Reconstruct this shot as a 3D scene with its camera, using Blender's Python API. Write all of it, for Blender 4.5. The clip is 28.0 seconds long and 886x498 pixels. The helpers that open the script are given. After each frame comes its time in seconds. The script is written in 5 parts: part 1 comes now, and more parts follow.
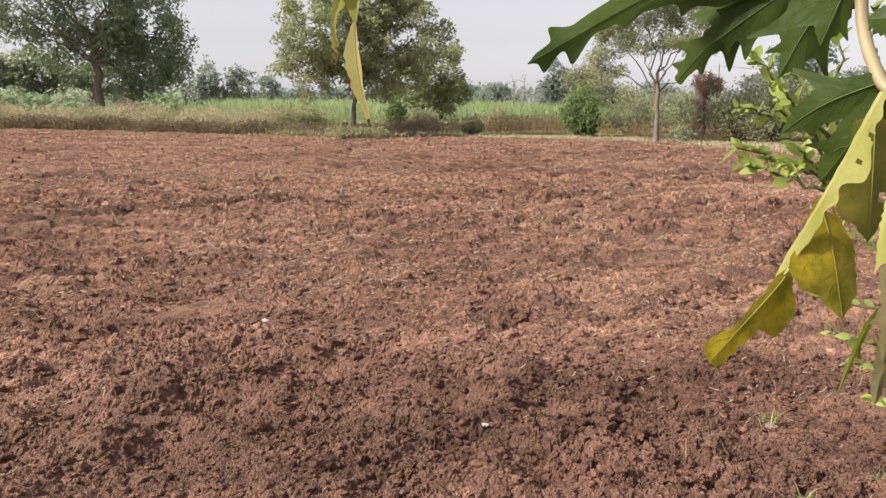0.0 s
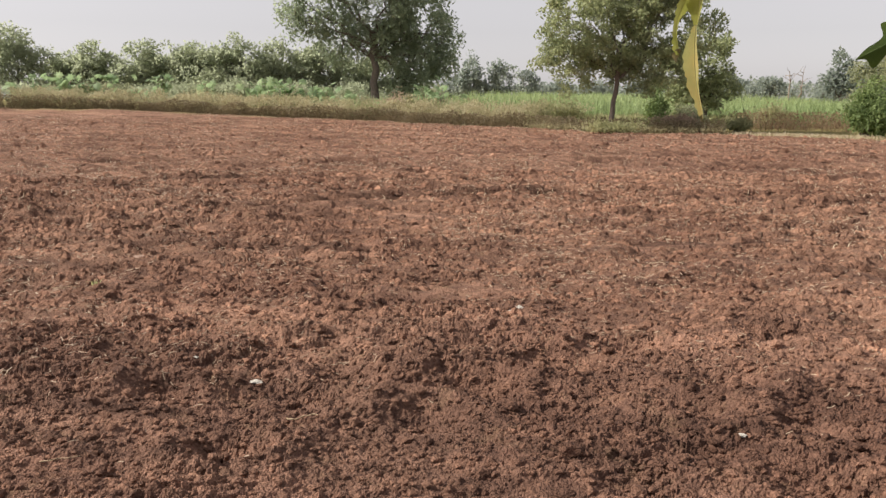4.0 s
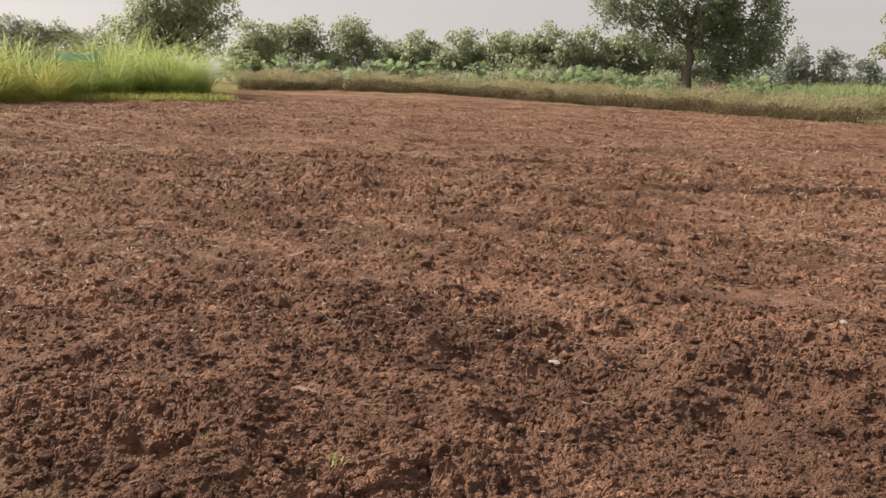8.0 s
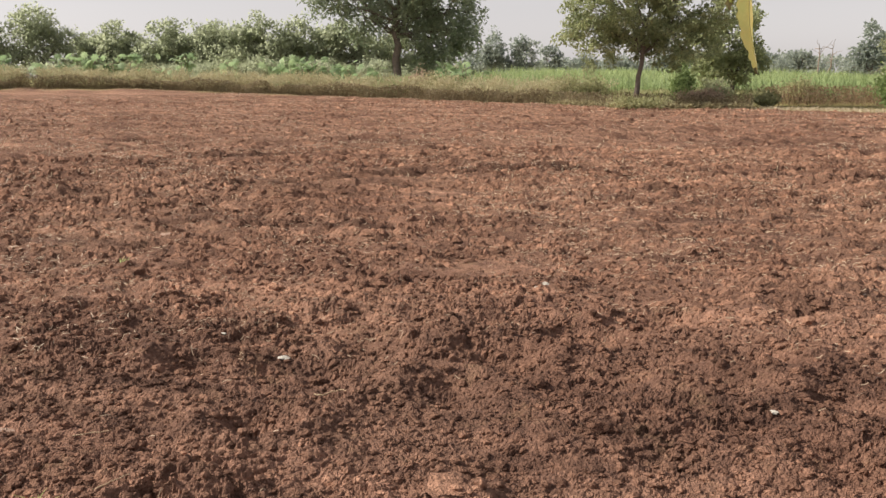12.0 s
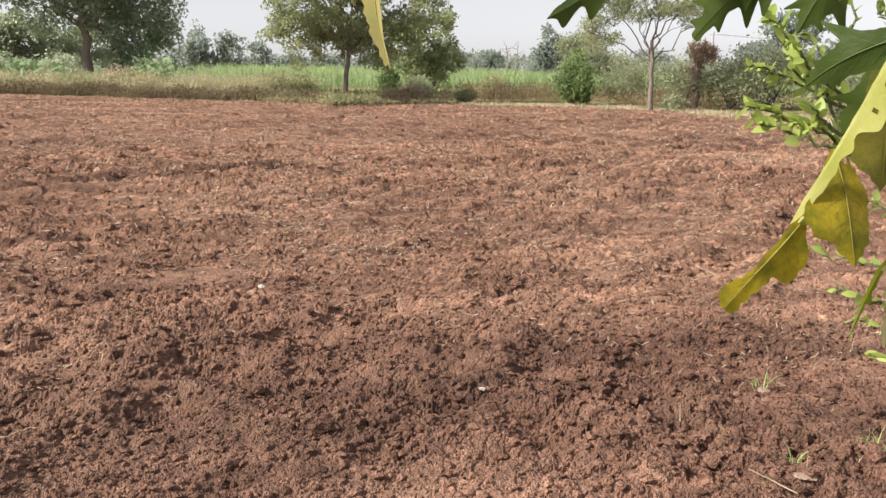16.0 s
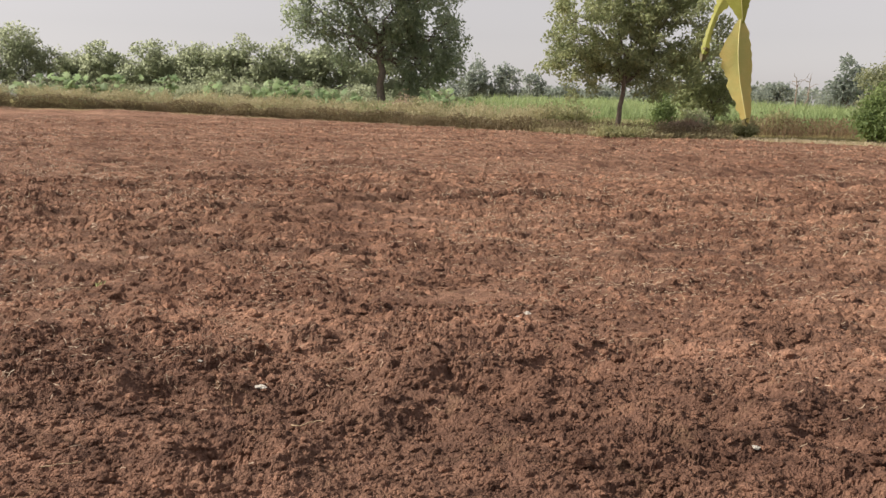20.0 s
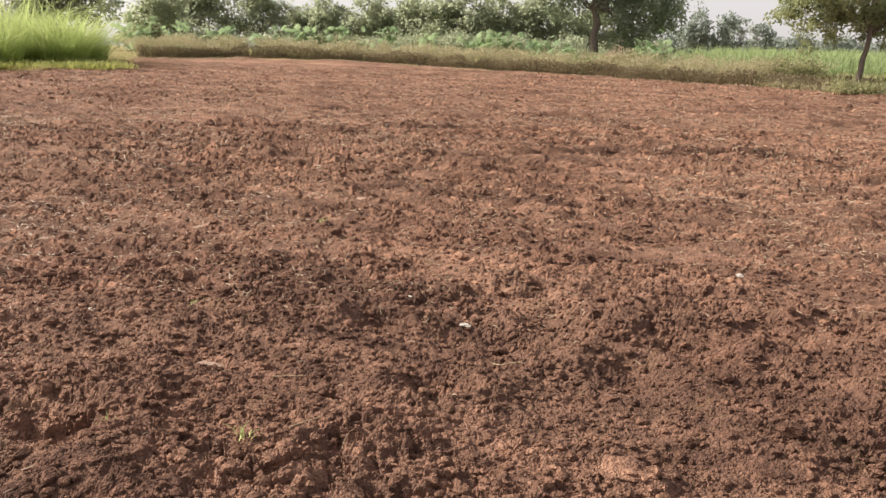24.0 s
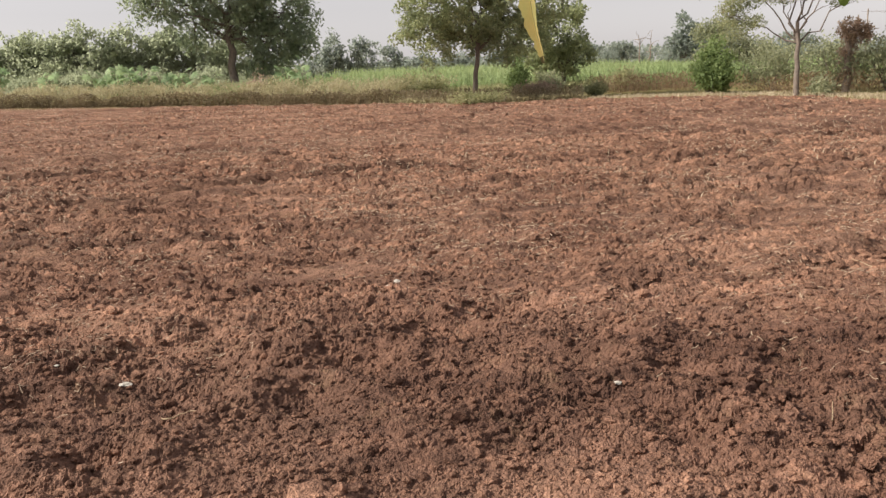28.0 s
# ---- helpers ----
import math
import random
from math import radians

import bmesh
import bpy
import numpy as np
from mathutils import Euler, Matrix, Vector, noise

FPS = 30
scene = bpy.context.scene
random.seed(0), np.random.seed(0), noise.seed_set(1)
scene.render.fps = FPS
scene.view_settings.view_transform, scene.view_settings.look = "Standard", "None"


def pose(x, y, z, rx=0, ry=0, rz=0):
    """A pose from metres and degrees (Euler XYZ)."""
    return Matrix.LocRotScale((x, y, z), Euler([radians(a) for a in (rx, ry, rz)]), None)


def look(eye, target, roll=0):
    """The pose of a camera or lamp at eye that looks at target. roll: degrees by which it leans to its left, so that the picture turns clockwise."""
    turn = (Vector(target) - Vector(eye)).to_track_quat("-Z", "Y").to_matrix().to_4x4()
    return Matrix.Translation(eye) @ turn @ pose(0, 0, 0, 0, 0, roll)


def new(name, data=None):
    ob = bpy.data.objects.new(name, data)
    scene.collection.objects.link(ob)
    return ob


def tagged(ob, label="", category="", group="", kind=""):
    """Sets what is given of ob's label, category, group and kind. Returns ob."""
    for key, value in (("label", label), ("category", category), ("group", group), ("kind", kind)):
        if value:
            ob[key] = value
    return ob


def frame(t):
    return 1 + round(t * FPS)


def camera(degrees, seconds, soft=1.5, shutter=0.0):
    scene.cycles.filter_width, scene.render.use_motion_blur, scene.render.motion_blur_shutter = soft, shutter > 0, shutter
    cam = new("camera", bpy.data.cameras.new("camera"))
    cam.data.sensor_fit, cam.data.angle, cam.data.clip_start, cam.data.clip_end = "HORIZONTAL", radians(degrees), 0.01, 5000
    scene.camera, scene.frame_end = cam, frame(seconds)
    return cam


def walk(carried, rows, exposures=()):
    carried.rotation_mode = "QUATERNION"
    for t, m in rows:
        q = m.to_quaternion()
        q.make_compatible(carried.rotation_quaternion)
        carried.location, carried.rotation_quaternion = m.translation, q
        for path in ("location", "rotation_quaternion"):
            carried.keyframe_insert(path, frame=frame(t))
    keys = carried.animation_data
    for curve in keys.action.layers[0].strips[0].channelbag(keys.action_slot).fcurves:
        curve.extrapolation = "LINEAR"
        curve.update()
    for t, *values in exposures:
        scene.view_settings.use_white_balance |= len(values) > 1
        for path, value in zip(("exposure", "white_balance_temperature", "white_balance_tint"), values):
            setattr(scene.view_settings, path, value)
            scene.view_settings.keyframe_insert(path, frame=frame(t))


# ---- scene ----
cam = camera(58.7, 28.0, 1.45)
EXPOSURES = [(0, 1.18, 6350, 10), (3, 1.1, 6400, 10), (7, 0.8, 6900, 10), (9, 0.86, 6900, 10), (12, 1.05, 6650, 10), (13, 1.05, 6500, 10), (15.5, 1.3, 6300, 8), (17, 1.38, 6250, 6), (19, 1.03, 6450, 10), (20, 0.92, 6650, 10), (22, 1.2, 6550, 10), (25, 1.25, 6700, 10), (26, 1.14, 6700, 10), (28, 1.02, 6600, 10)]
PATH = [
    (0, (1.658, 0.888, 1.454), (1.804, 2.849, 1.092), -0.3),
    (0.5, (1.655, 0.885, 1.454), (1.8, 2.846, 1.086), -0.3),
    (1, (1.653, 0.885, 1.453), (1.779, 2.846, 1.083), -0.2),
    (1.5, (1.647, 0.878, 1.456), (1.733, 2.844, 1.095), -0.1),
    (2, (1.636, 0.858, 1.453), (1.633, 2.827, 1.108), -0.2),
    (2.5, (1.62, 0.841, 1.458), (1.515, 2.806, 1.102), -0.0),
    (3, (1.618, 0.832, 1.452), (1.394, 2.784, 1.079), 0.1),
    (3.5, (1.609, 0.816, 1.452), (1.252, 2.748, 1.074), 0.1),
    (4, (1.6, 0.808, 1.454), (1.128, 2.715, 1.078), 0.2),
    (4.5, (1.573, 0.82, 1.458), (1.011, 2.703, 1.084), 0.6),
    (6.5, (1.555, 0.795, 1.45), (0.679, 2.556, 1.088), 0.6),
    (7, (1.546, 0.783, 1.447), (0.576, 2.49, 1.069), 1.1),
    (7.5, (1.532, 0.768, 1.445), (0.472, 2.417, 1.046), 1.3),
    (8, (1.533, 0.754, 1.445), (0.402, 2.351, 1.032), 1.2),
    (8.5, (1.538, 0.734, 1.444), (0.367, 2.299, 1.023), 1.1),
    (9, (1.551, 0.733, 1.444), (0.365, 2.286, 1.019), 1.0),
    (9.5, (1.552, 0.759, 1.444), (0.422, 2.355, 1.025), 0.9),
    (10, (1.554, 0.784, 1.446), (0.546, 2.459, 1.025), 0.5),
    (10.5, (1.56, 0.804, 1.442), (0.693, 2.555, 1.016), 0.4),
    (11, (1.564, 0.818, 1.44), (0.822, 2.625, 1.009), 0.3),
    (11.5, (1.57, 0.822, 1.442), (0.937, 2.669, 1.01), -0.0),
    (12, (1.576, 0.824, 1.44), (1.051, 2.706, 1.009), -0.3),
    (12.5, (1.587, 0.832, 1.443), (1.182, 2.743, 1.013), -0.5),
    (13, (1.602, 0.844, 1.441), (1.325, 2.778, 1.015), -0.4),
    (13.5, (1.611, 0.847, 1.443), (1.436, 2.793, 1.019), -0.5),
    (15.5, (1.63, 0.872, 1.439), (1.743, 2.818, 0.994), -0.2),
    (16, (1.631, 0.88, 1.442), (1.796, 2.824, 1.002), 0.0),
    (16.5, (1.625, 0.866, 1.445), (1.818, 2.809, 1.013), 0.1),
    (17, (1.616, 0.866, 1.446), (1.805, 2.812, 1.022), 0.4),
    (17.5, (1.607, 0.865, 1.445), (1.705, 2.822, 1.042), 0.9),
    (18, (1.601, 0.873, 1.449), (1.597, 2.833, 1.047), 0.6),
    (18.5, (1.598, 0.879, 1.451), (1.492, 2.838, 1.06), 0.4),
    (19, (1.594, 0.881, 1.454), (1.368, 2.833, 1.084), 0.3),
    (19.5, (1.588, 0.866, 1.454), (1.226, 2.801, 1.099), 0.3),
    (20, (1.565, 0.858, 1.455), (1.082, 2.764, 1.086), 0.7),
    (20.5, (1.55, 0.85, 1.446), (0.985, 2.727, 1.048), 0.9),
    (21, (1.539, 0.838, 1.44), (0.91, 2.687, 1.01), 1.1),
    (21.5, (1.538, 0.824, 1.434), (0.827, 2.636, 0.975), 1.0),
    (22, (1.539, 0.813, 1.428), (0.74, 2.583, 0.951), 1.1),
    (22.5, (1.539, 0.803, 1.43), (0.669, 2.538, 0.949), 1.1),
    (24.5, (1.554, 0.802, 1.428), (0.603, 2.492, 0.938), 0.6),
    (25, (1.553, 0.793, 1.425), (0.614, 2.49, 0.936), -0.5),
    (25.5, (1.557, 0.781, 1.434), (0.696, 2.524, 0.962), -1.5),
    (26, (1.562, 0.787, 1.433), (0.833, 2.597, 0.993), -2.3),
    (26.5, (1.576, 0.799, 1.432), (1.021, 2.675, 1.014), -2.6),
    (27, (1.598, 0.814, 1.437), (1.225, 2.737, 1.036), -2.6),
    (27.5, (1.61, 0.833, 1.436), (1.359, 2.775, 1.031), -2.7),
    (28, (1.624, 0.849, 1.427), (1.457, 2.794, 0.989), -2.8),
]
walk(cam, [(t, look(eye, target, roll)) for t, eye, target, roll in PATH], EXPOSURES)

# ---- world and sun ----
SUN_ELEVATION, SUN_AZIMUTH = radians(38), radians(103)  # azimuth: to the left from +y
world = bpy.data.worlds.new("hazy_sky")
scene.world = world
world.use_nodes = True
wn = world.node_tree
sky = wn.nodes.new("ShaderNodeTexSky")
sky.sky_type, sky.sun_disc = "NISHITA", False
sky.sun_elevation, sky.sun_rotation = SUN_ELEVATION, -SUN_AZIMUTH
sky.air_density, sky.dust_density, sky.ozone_density, sky.altitude = 1.0, 0.9, 1.0, 0
haze = wn.nodes.new("ShaderNodeHueSaturation")  # dusty air washes the blue out
haze.inputs["Saturation"].default_value = 0.17
warm = wn.nodes.new("ShaderNodeMix")
warm.data_type, warm.blend_type = "RGBA", "MULTIPLY"
warm.inputs[0].default_value = 1.0
warm.inputs[7].default_value = (1.0, 0.95, 0.96, 1)
wn.links.new(sky.outputs[0], haze.inputs["Color"])
wn.links.new(haze.outputs[0], warm.inputs[6])
milk = wn.nodes.new("ShaderNodeMix")  # the haze spreads the light evenly over the whole sky
milk.data_type = "RGBA"
milk.inputs[0].default_value = 0.5
milk.inputs[7].default_value = (3.35, 3.25, 3.38, 1)
wn.links.new(warm.outputs[2], milk.inputs[6])
wn.links.new(milk.outputs[2], wn.nodes["Background"].inputs[0])
wn.nodes["Background"].inputs[1].default_value = 0.08
sun = new("sun", bpy.data.lights.new("sun", "SUN"))
sun.data.energy, sun.data.angle, sun.data.color = 3.75, radians(8), (1.0, 0.93, 0.82)
sun.matrix_world = look((0, 0, 0), (math.sin(SUN_AZIMUTH) * math.cos(SUN_ELEVATION), -math.cos(SUN_AZIMUTH) * math.cos(SUN_ELEVATION), -math.sin(SUN_ELEVATION)))


# ---- materials ----
def nodes_of(name):
    m = bpy.data.materials.new(name)
    m.use_nodes = True
    return m, m.node_tree, m.node_tree.nodes, m.node_tree.nodes["Principled BSDF"]


def ramp(nt, fac, stops):
    r = nt.nodes.new("ShaderNodeValToRGB")
    els = r.color_ramp.elements
    while len(els) < len(stops):
        els.new(0.5)
    for el, (p, c) in zip(els, stops):
        el.position, el.color = p, (*c, 1)
    nt.links.new(fac, r.inputs[0])
    return r.outputs[0]


def noise_node(nt, scale, detail=4.0, rough=0.6, vector=None):
    n = nt.nodes.new("ShaderNodeTexNoise")
    n.inputs["Scale"].default_value, n.inputs["Detail"].default_value, n.inputs["Roughness"].default_value = scale, detail, rough
    if vector is None:
        vector = nt.nodes.new("ShaderNodeTexCoord").outputs["Object"]
    nt.links.new(vector, n.inputs["Vector"])
    return n.outputs["Fac"]


def noise_colour(nt, scale, vector):
    n = nt.nodes.new("ShaderNodeTexNoise")
    n.inputs["Scale"].default_value = scale
    nt.links.new(vector, n.inputs["Vector"])
    return n.outputs["Color"]


def mixed(nt, fac, a, b, blend="MIX"):
    m = nt.nodes.new("ShaderNodeMix")
    m.data_type, m.blend_type = "RGBA", blend
    for socket, v in ((m.inputs[0], fac), (m.inputs[6], a), (m.inputs[7], b)):
        if isinstance(v, (int, float)):
            socket.default_value = v
        elif isinstance(v, tuple):
            socket.default_value = (*v, 1)
        else:
            nt.links.new(v, socket)
    return m.outputs[2]


def bump(nt, bsdf, height, strength, distance):
    b = nt.nodes.new("ShaderNodeBump")
    b.inputs["Strength"].default_value, b.inputs["Distance"].default_value = strength, distance
    nt.links.new(height, b.inputs["Height"])
    nt.links.new(b.outputs[0], bsdf.inputs["Normal"])


def world_place(nt):
    return nt.nodes.new("ShaderNodeNewGeometry").outputs["Position"]


def soil_colour(nt):
    """Red-brown tilled earth: broad drier patches, clod-sized and grain-sized variation."""
    at = world_place(nt)
    broad = ramp(nt, noise_node(nt, 0.35, 3, 0.6, at), [(0.35, (0.232, 0.149, 0.121)), (0.65, (0.300, 0.205, 0.167))])
    clod = ramp(nt, noise_node(nt, 9, 5, 0.65, at), [(0.3, (0.58, 0.55, 0.54)), (0.7, (1.25, 1.2, 1.12))])
    rows = nt.nodes.new("ShaderNodeMapping")  # drawn-out streaks along the tilled rows
    rows.inputs["Rotation"].default_value, rows.inputs["Scale"].default_value = (0, 0, radians(-33)), (0.4, 3.6, 1)
    nt.links.new(at, rows.inputs["Vector"])
    streak = ramp(nt, noise_node(nt, 1.0, 5, 0.65, rows.outputs[0]), [(0.34, (0.66, 0.63, 0.62)), (0.66, (1.30, 1.26, 1.21))])
    clod = mixed(nt, 1.0, clod, streak, "MULTIPLY")
    broads = nt.nodes.new("ShaderNodeMapping")  # wider bands of drier and moister rows
    broads.inputs["Rotation"].default_value, broads.inputs["Scale"].default_value = (0, 0, radians(-33)), (0.12, 1.0, 1)
    nt.links.new(at, broads.inputs["Vector"])
    band = ramp(nt, noise_node(nt, 1.0, 4, 0.65, broads.outputs[0]), [(0.36, (0.78, 0.75, 0.74)), (0.64, (1.2, 1.18, 1.15))])
    clod = mixed(nt, 1.0, clod, band, "MULTIPLY")
    fleck = ramp(nt, noise_node(nt, 3.4, 4, 0.7, at), [(0.35, (0.86, 0.85, 0.84)), (0.65, (1.14, 1.13, 1.11))])
    clod = mixed(nt, 1.0, clod, fleck, "MULTIPLY")
    grain = ramp(nt, noise_node(nt, 75, 5, 0.75, at), [(0.3, (0.62, 0.61, 0.60)), (0.7, (1.34, 1.33, 1.32))])
    away = nt.nodes.new("ShaderNodeVectorMath")  # tint by distance from the trodden corner, slightly less blue further out
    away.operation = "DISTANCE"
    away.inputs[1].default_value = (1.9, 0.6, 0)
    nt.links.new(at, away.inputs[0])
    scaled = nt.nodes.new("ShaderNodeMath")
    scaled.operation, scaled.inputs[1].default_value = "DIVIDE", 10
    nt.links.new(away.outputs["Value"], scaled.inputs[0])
    distance_tint = ramp(nt, scaled.outputs[0], [(0.3, (1.07, 1.02, 1.02)), (0.85, (1.07, 1.02, 0.99))])
    broad = mixed(nt, 1.0, broad, distance_tint, "MULTIPLY")
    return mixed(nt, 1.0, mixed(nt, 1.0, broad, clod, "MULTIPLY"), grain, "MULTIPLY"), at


def crumbs(nt, b, at):
    """Relief of crumbled soil: thumb-sized and grain-sized broken bits with cracks between them."""
    total = None
    for scale, weight in ((11, 0.28), (26, 0.38), (55, 0.5), (120, 0.42)):
        v = nt.nodes.new("ShaderNodeTexVoronoi")
        v.inputs["Scale"].default_value, v.inputs["Detail"].default_value = scale, 2.0
        shaken = mixed(nt, 0.02, at, noise_colour(nt, 30, at), "ADD")
        nt.links.new(shaken, v.inputs["Vector"])
        m = nt.nodes.new("ShaderNodeMath")
        m.operation, m.inputs[1].default_value = "MULTIPLY_ADD", -weight
        nt.links.new(v.outputs["Distance"], m.inputs[0])
        if total is not None:
            nt.links.new(total, m.inputs[2])
        total = m.outputs[0]
    bump(nt, b, total, 1.0, 0.03)


def soil_material():
    m, nt, ns, b = nodes_of("tilled_red_soil")
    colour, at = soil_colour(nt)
    straw = ramp(nt, noise_node(nt, 3.2, 6, 0.75, at), [(0.55, (0, 0, 0)), (0.72, (1, 1, 1))])
    colour = mixed(nt, straw, colour, mixed(nt, 0.45, colour, (0.36, 0.235, 0.14)))
    fresh = ns.new("ShaderNodeAttribute")  # darker band along each furrow line, broken up by noise
    fresh.attribute_name = "furrow_tone"
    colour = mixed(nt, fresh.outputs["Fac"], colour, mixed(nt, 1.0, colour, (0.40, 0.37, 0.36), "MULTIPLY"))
    attr = ns.new("ShaderNodeAttribute")
    attr.attribute_name = "verge"
    grass = ramp(nt, noise_node(nt, 2.5, 6, 0.7, at), [(0.3, (0.12, 0.13, 0.045)), (0.55, (0.30, 0.25, 0.11)), (0.75, (0.42, 0.34, 0.18))])
    nt.links.new(mixed(nt, attr.outputs["Fac"], colour, grass), b.inputs["Base Color"])
    b.inputs["Roughness"].default_value = 0.95
    b.inputs["Specular IOR Level"].default_value = 0.15
    crumbs(nt, b, at)
    return m


def clod_material(name="clod_soil", low=0.8, high=1.2):
    m, nt, ns, b = nodes_of(name)
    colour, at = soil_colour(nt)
    rnd = ns.new("ShaderNodeNewGeometry").outputs["Random Per Island"]
    obj = ns.new("ShaderNodeObjectInfo").outputs["Random"]
    add = ns.new("ShaderNodeMath")
    add.operation = "FRACT"
    plus = ns.new("ShaderNodeMath")
    nt.links.new(rnd, plus.inputs[0]), nt.links.new(obj, plus.inputs[1]), nt.links.new(plus.outputs[0], add.inputs[0])
    tint = ramp(nt, add.outputs[0], [(0.0, (low, low * 0.97, low * 0.95)), (1.0, (high, high * 0.99, high * 0.96))])
    nt.links.new(mixed(nt, 1.0, colour, tint, "MULTIPLY"), b.inputs["Base Color"])
    b.inputs["Roughness"].default_value = 0.95
    b.inputs["Specular IOR Level"].default_value = 0.15
    crumbs(nt, b, at)
    return m


def leaf_material(name, dark, mid, light, translucent=0.5, rough=0.55, patch=0.6):
    """Foliage: colour by leaf and by broad patches of the crown, light coming through the blade."""
    m, nt, ns, b = nodes_of(name)
    rnd = ns.new("ShaderNodeNewGeometry").outputs["Random Per Island"]
    broad = noise_node(nt, patch, 3, 0.6, world_place(nt))
    add = ns.new("ShaderNodeMath")
    add.operation = "ADD"
    half = ns.new("ShaderNodeMath")
    half.operation = "MULTIPLY"
    half.inputs[1].default_value = 0.5
    nt.links.new(rnd, half.inputs[0]), nt.links.new(half.outputs[0], add.inputs[0])
    low = ns.new("ShaderNodeMath")
    low.operation = "MULTIPLY_ADD"
    low.inputs[1].default_value, low.inputs[2].default_value = 1.1, -0.3
    nt.links.new(broad, low.inputs[0]), nt.links.new(low.outputs[0], add.inputs[1])
    colour = ramp(nt, add.outputs[0], [(0.1, dark), (0.5, mid), (0.95, light)])
    nt.links.new(colour, b.inputs["Base Color"])
    b.inputs["Roughness"].default_value = rough
    b.inputs["Specular IOR Level"].default_value = 0.3
    t = ns.new("ShaderNodeBsdfTranslucent")
    nt.links.new(colour, t.inputs[0])
    mix = ns.new("ShaderNodeMixShader")
    mix.inputs[0].default_value = translucent
    nt.links.new(b.outputs[0], mix.inputs[1]), nt.links.new(t.outputs[0], mix.inputs[2])
    nt.links.new(mix.outputs[0], ns["Material Output"].inputs[0])
    return m


def plain_skin(name, a, b_, scale):
    """Smooth plant skin: two colours in soft patches."""
    m, nt, ns, b = nodes_of(name)
    nt.links.new(ramp(nt, noise_node(nt, scale, 4, 0.6, world_place(nt)), [(0.3, a), (0.7, b_)]), b.inputs["Base Color"])
    b.inputs["Roughness"].default_value = 0.55
    return m


def bark_material(name, a, b_, scale=6):
    m, nt, ns, b = nodes_of(name)
    at = world_place(nt)
    nt.links.new(ramp(nt, noise_node(nt, scale, 6, 0.7, at), [(0.3, a), (0.7, b_)]), b.inputs["Base Color"])
    b.inputs["Roughness"].default_value = 0.9
    bump(nt, b, noise_node(nt, scale * 5, 6, 0.7, at), 0.8, 0.02)
    return m


SOIL, CLOD, DRY_CLOD = soil_material(), clod_material(), clod_material("dry_clod_soil", 0.95, 1.42)
BARK = bark_material("grey_brown_bark", (0.10, 0.08, 0.068), (0.22, 0.18, 0.15))
PALE_BARK = bark_material("pale_bark", (0.16, 0.125, 0.10), (0.33, 0.26, 0.21))
# tall and round crowns: greens lifted and flattened to put haze into the colour
LEAF_TALL = leaf_material("tall_tree_leaves", (0.25, 0.295, 0.205), (0.335, 0.39, 0.265), (0.43, 0.48, 0.32), 0.66, 0.9)
LEAF_ROUND = leaf_material("round_tree_leaves", (0.25, 0.285, 0.165), (0.35, 0.385, 0.215), (0.47, 0.485, 0.28), 0.62, 0.85)
LEAF_SPARSE = leaf_material("sparse_tree_leaves", (0.23, 0.265, 0.155), (0.34, 0.365, 0.205), (0.48, 0.47, 0.27), 0.62, 0.85)
# aerial haze painted into the leaves: paled wood, bluish far trees, grey farthest ones
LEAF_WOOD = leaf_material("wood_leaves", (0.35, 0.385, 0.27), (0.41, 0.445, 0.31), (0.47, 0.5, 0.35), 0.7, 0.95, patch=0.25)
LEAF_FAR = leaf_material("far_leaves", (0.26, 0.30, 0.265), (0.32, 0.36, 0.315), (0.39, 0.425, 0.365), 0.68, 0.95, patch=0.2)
LEAF_HAZED = leaf_material("hazed_grey_leaves", (0.42, 0.43, 0.39), (0.5, 0.51, 0.45), (0.58, 0.58, 0.5), 0.68, 0.95, patch=0.2)
LEAF_SHRUB = leaf_material("shrub_leaves", (0.11, 0.16, 0.06), (0.19, 0.255, 0.1), (0.3, 0.36, 0.15))
LEAF_DULL = leaf_material("dusty_bush_leaves", (0.21, 0.23, 0.145), (0.32, 0.34, 0.21), (0.45, 0.45, 0.29), 0.55)
LEAF_CASTOR = leaf_material("castor_leaves", (0.19, 0.275, 0.145), (0.3, 0.4, 0.215), (0.42, 0.51, 0.3))
LEAF_RED = leaf_material("dry_creeper_leaves", (0.34, 0.25, 0.19), (0.46, 0.35, 0.27), (0.58, 0.46, 0.36))
CORN = leaf_material("young_corn", (0.21, 0.285, 0.125), (0.31, 0.395, 0.18), (0.43, 0.505, 0.265), patch=0.15)
WEED = leaf_material("mixed_weeds", (0.21, 0.215, 0.11), (0.33, 0.33, 0.17), (0.46, 0.44, 0.26), patch=0.6)
VERGE = leaf_material("verge_plants", (0.31, 0.275, 0.165), (0.455, 0.41, 0.255), (0.61, 0.55, 0.38), patch=0.45)
UNDER = leaf_material("withered_crop", (0.15, 0.12, 0.075), (0.23, 0.185, 0.115), (0.34, 0.275, 0.175), patch=0.5)
DRY = leaf_material("dry_stalks", (0.161, 0.109, 0.069), (0.287, 0.201, 0.127), (0.437, 0.322, 0.196), patch=0.5)
REED = leaf_material("tall_grass_blades", (0.28, 0.35, 0.12), (0.45, 0.53, 0.21), (0.62, 0.66, 0.33), 0.6, patch=0.5)
REED_YELLOW = leaf_material("yellowing_grass_blades", (0.33, 0.36, 0.11), (0.50, 0.51, 0.18), (0.66, 0.63, 0.30), 0.6, patch=0.5)
STRAW = leaf_material("straw", (0.27, 0.19, 0.135), (0.37, 0.27, 0.19), (0.50, 0.385, 0.275), 0.15)
MOWN = leaf_material("mown_grass_blades", (0.44, 0.37, 0.16), (0.57, 0.49, 0.24), (0.7, 0.6, 0.34), 0.3)
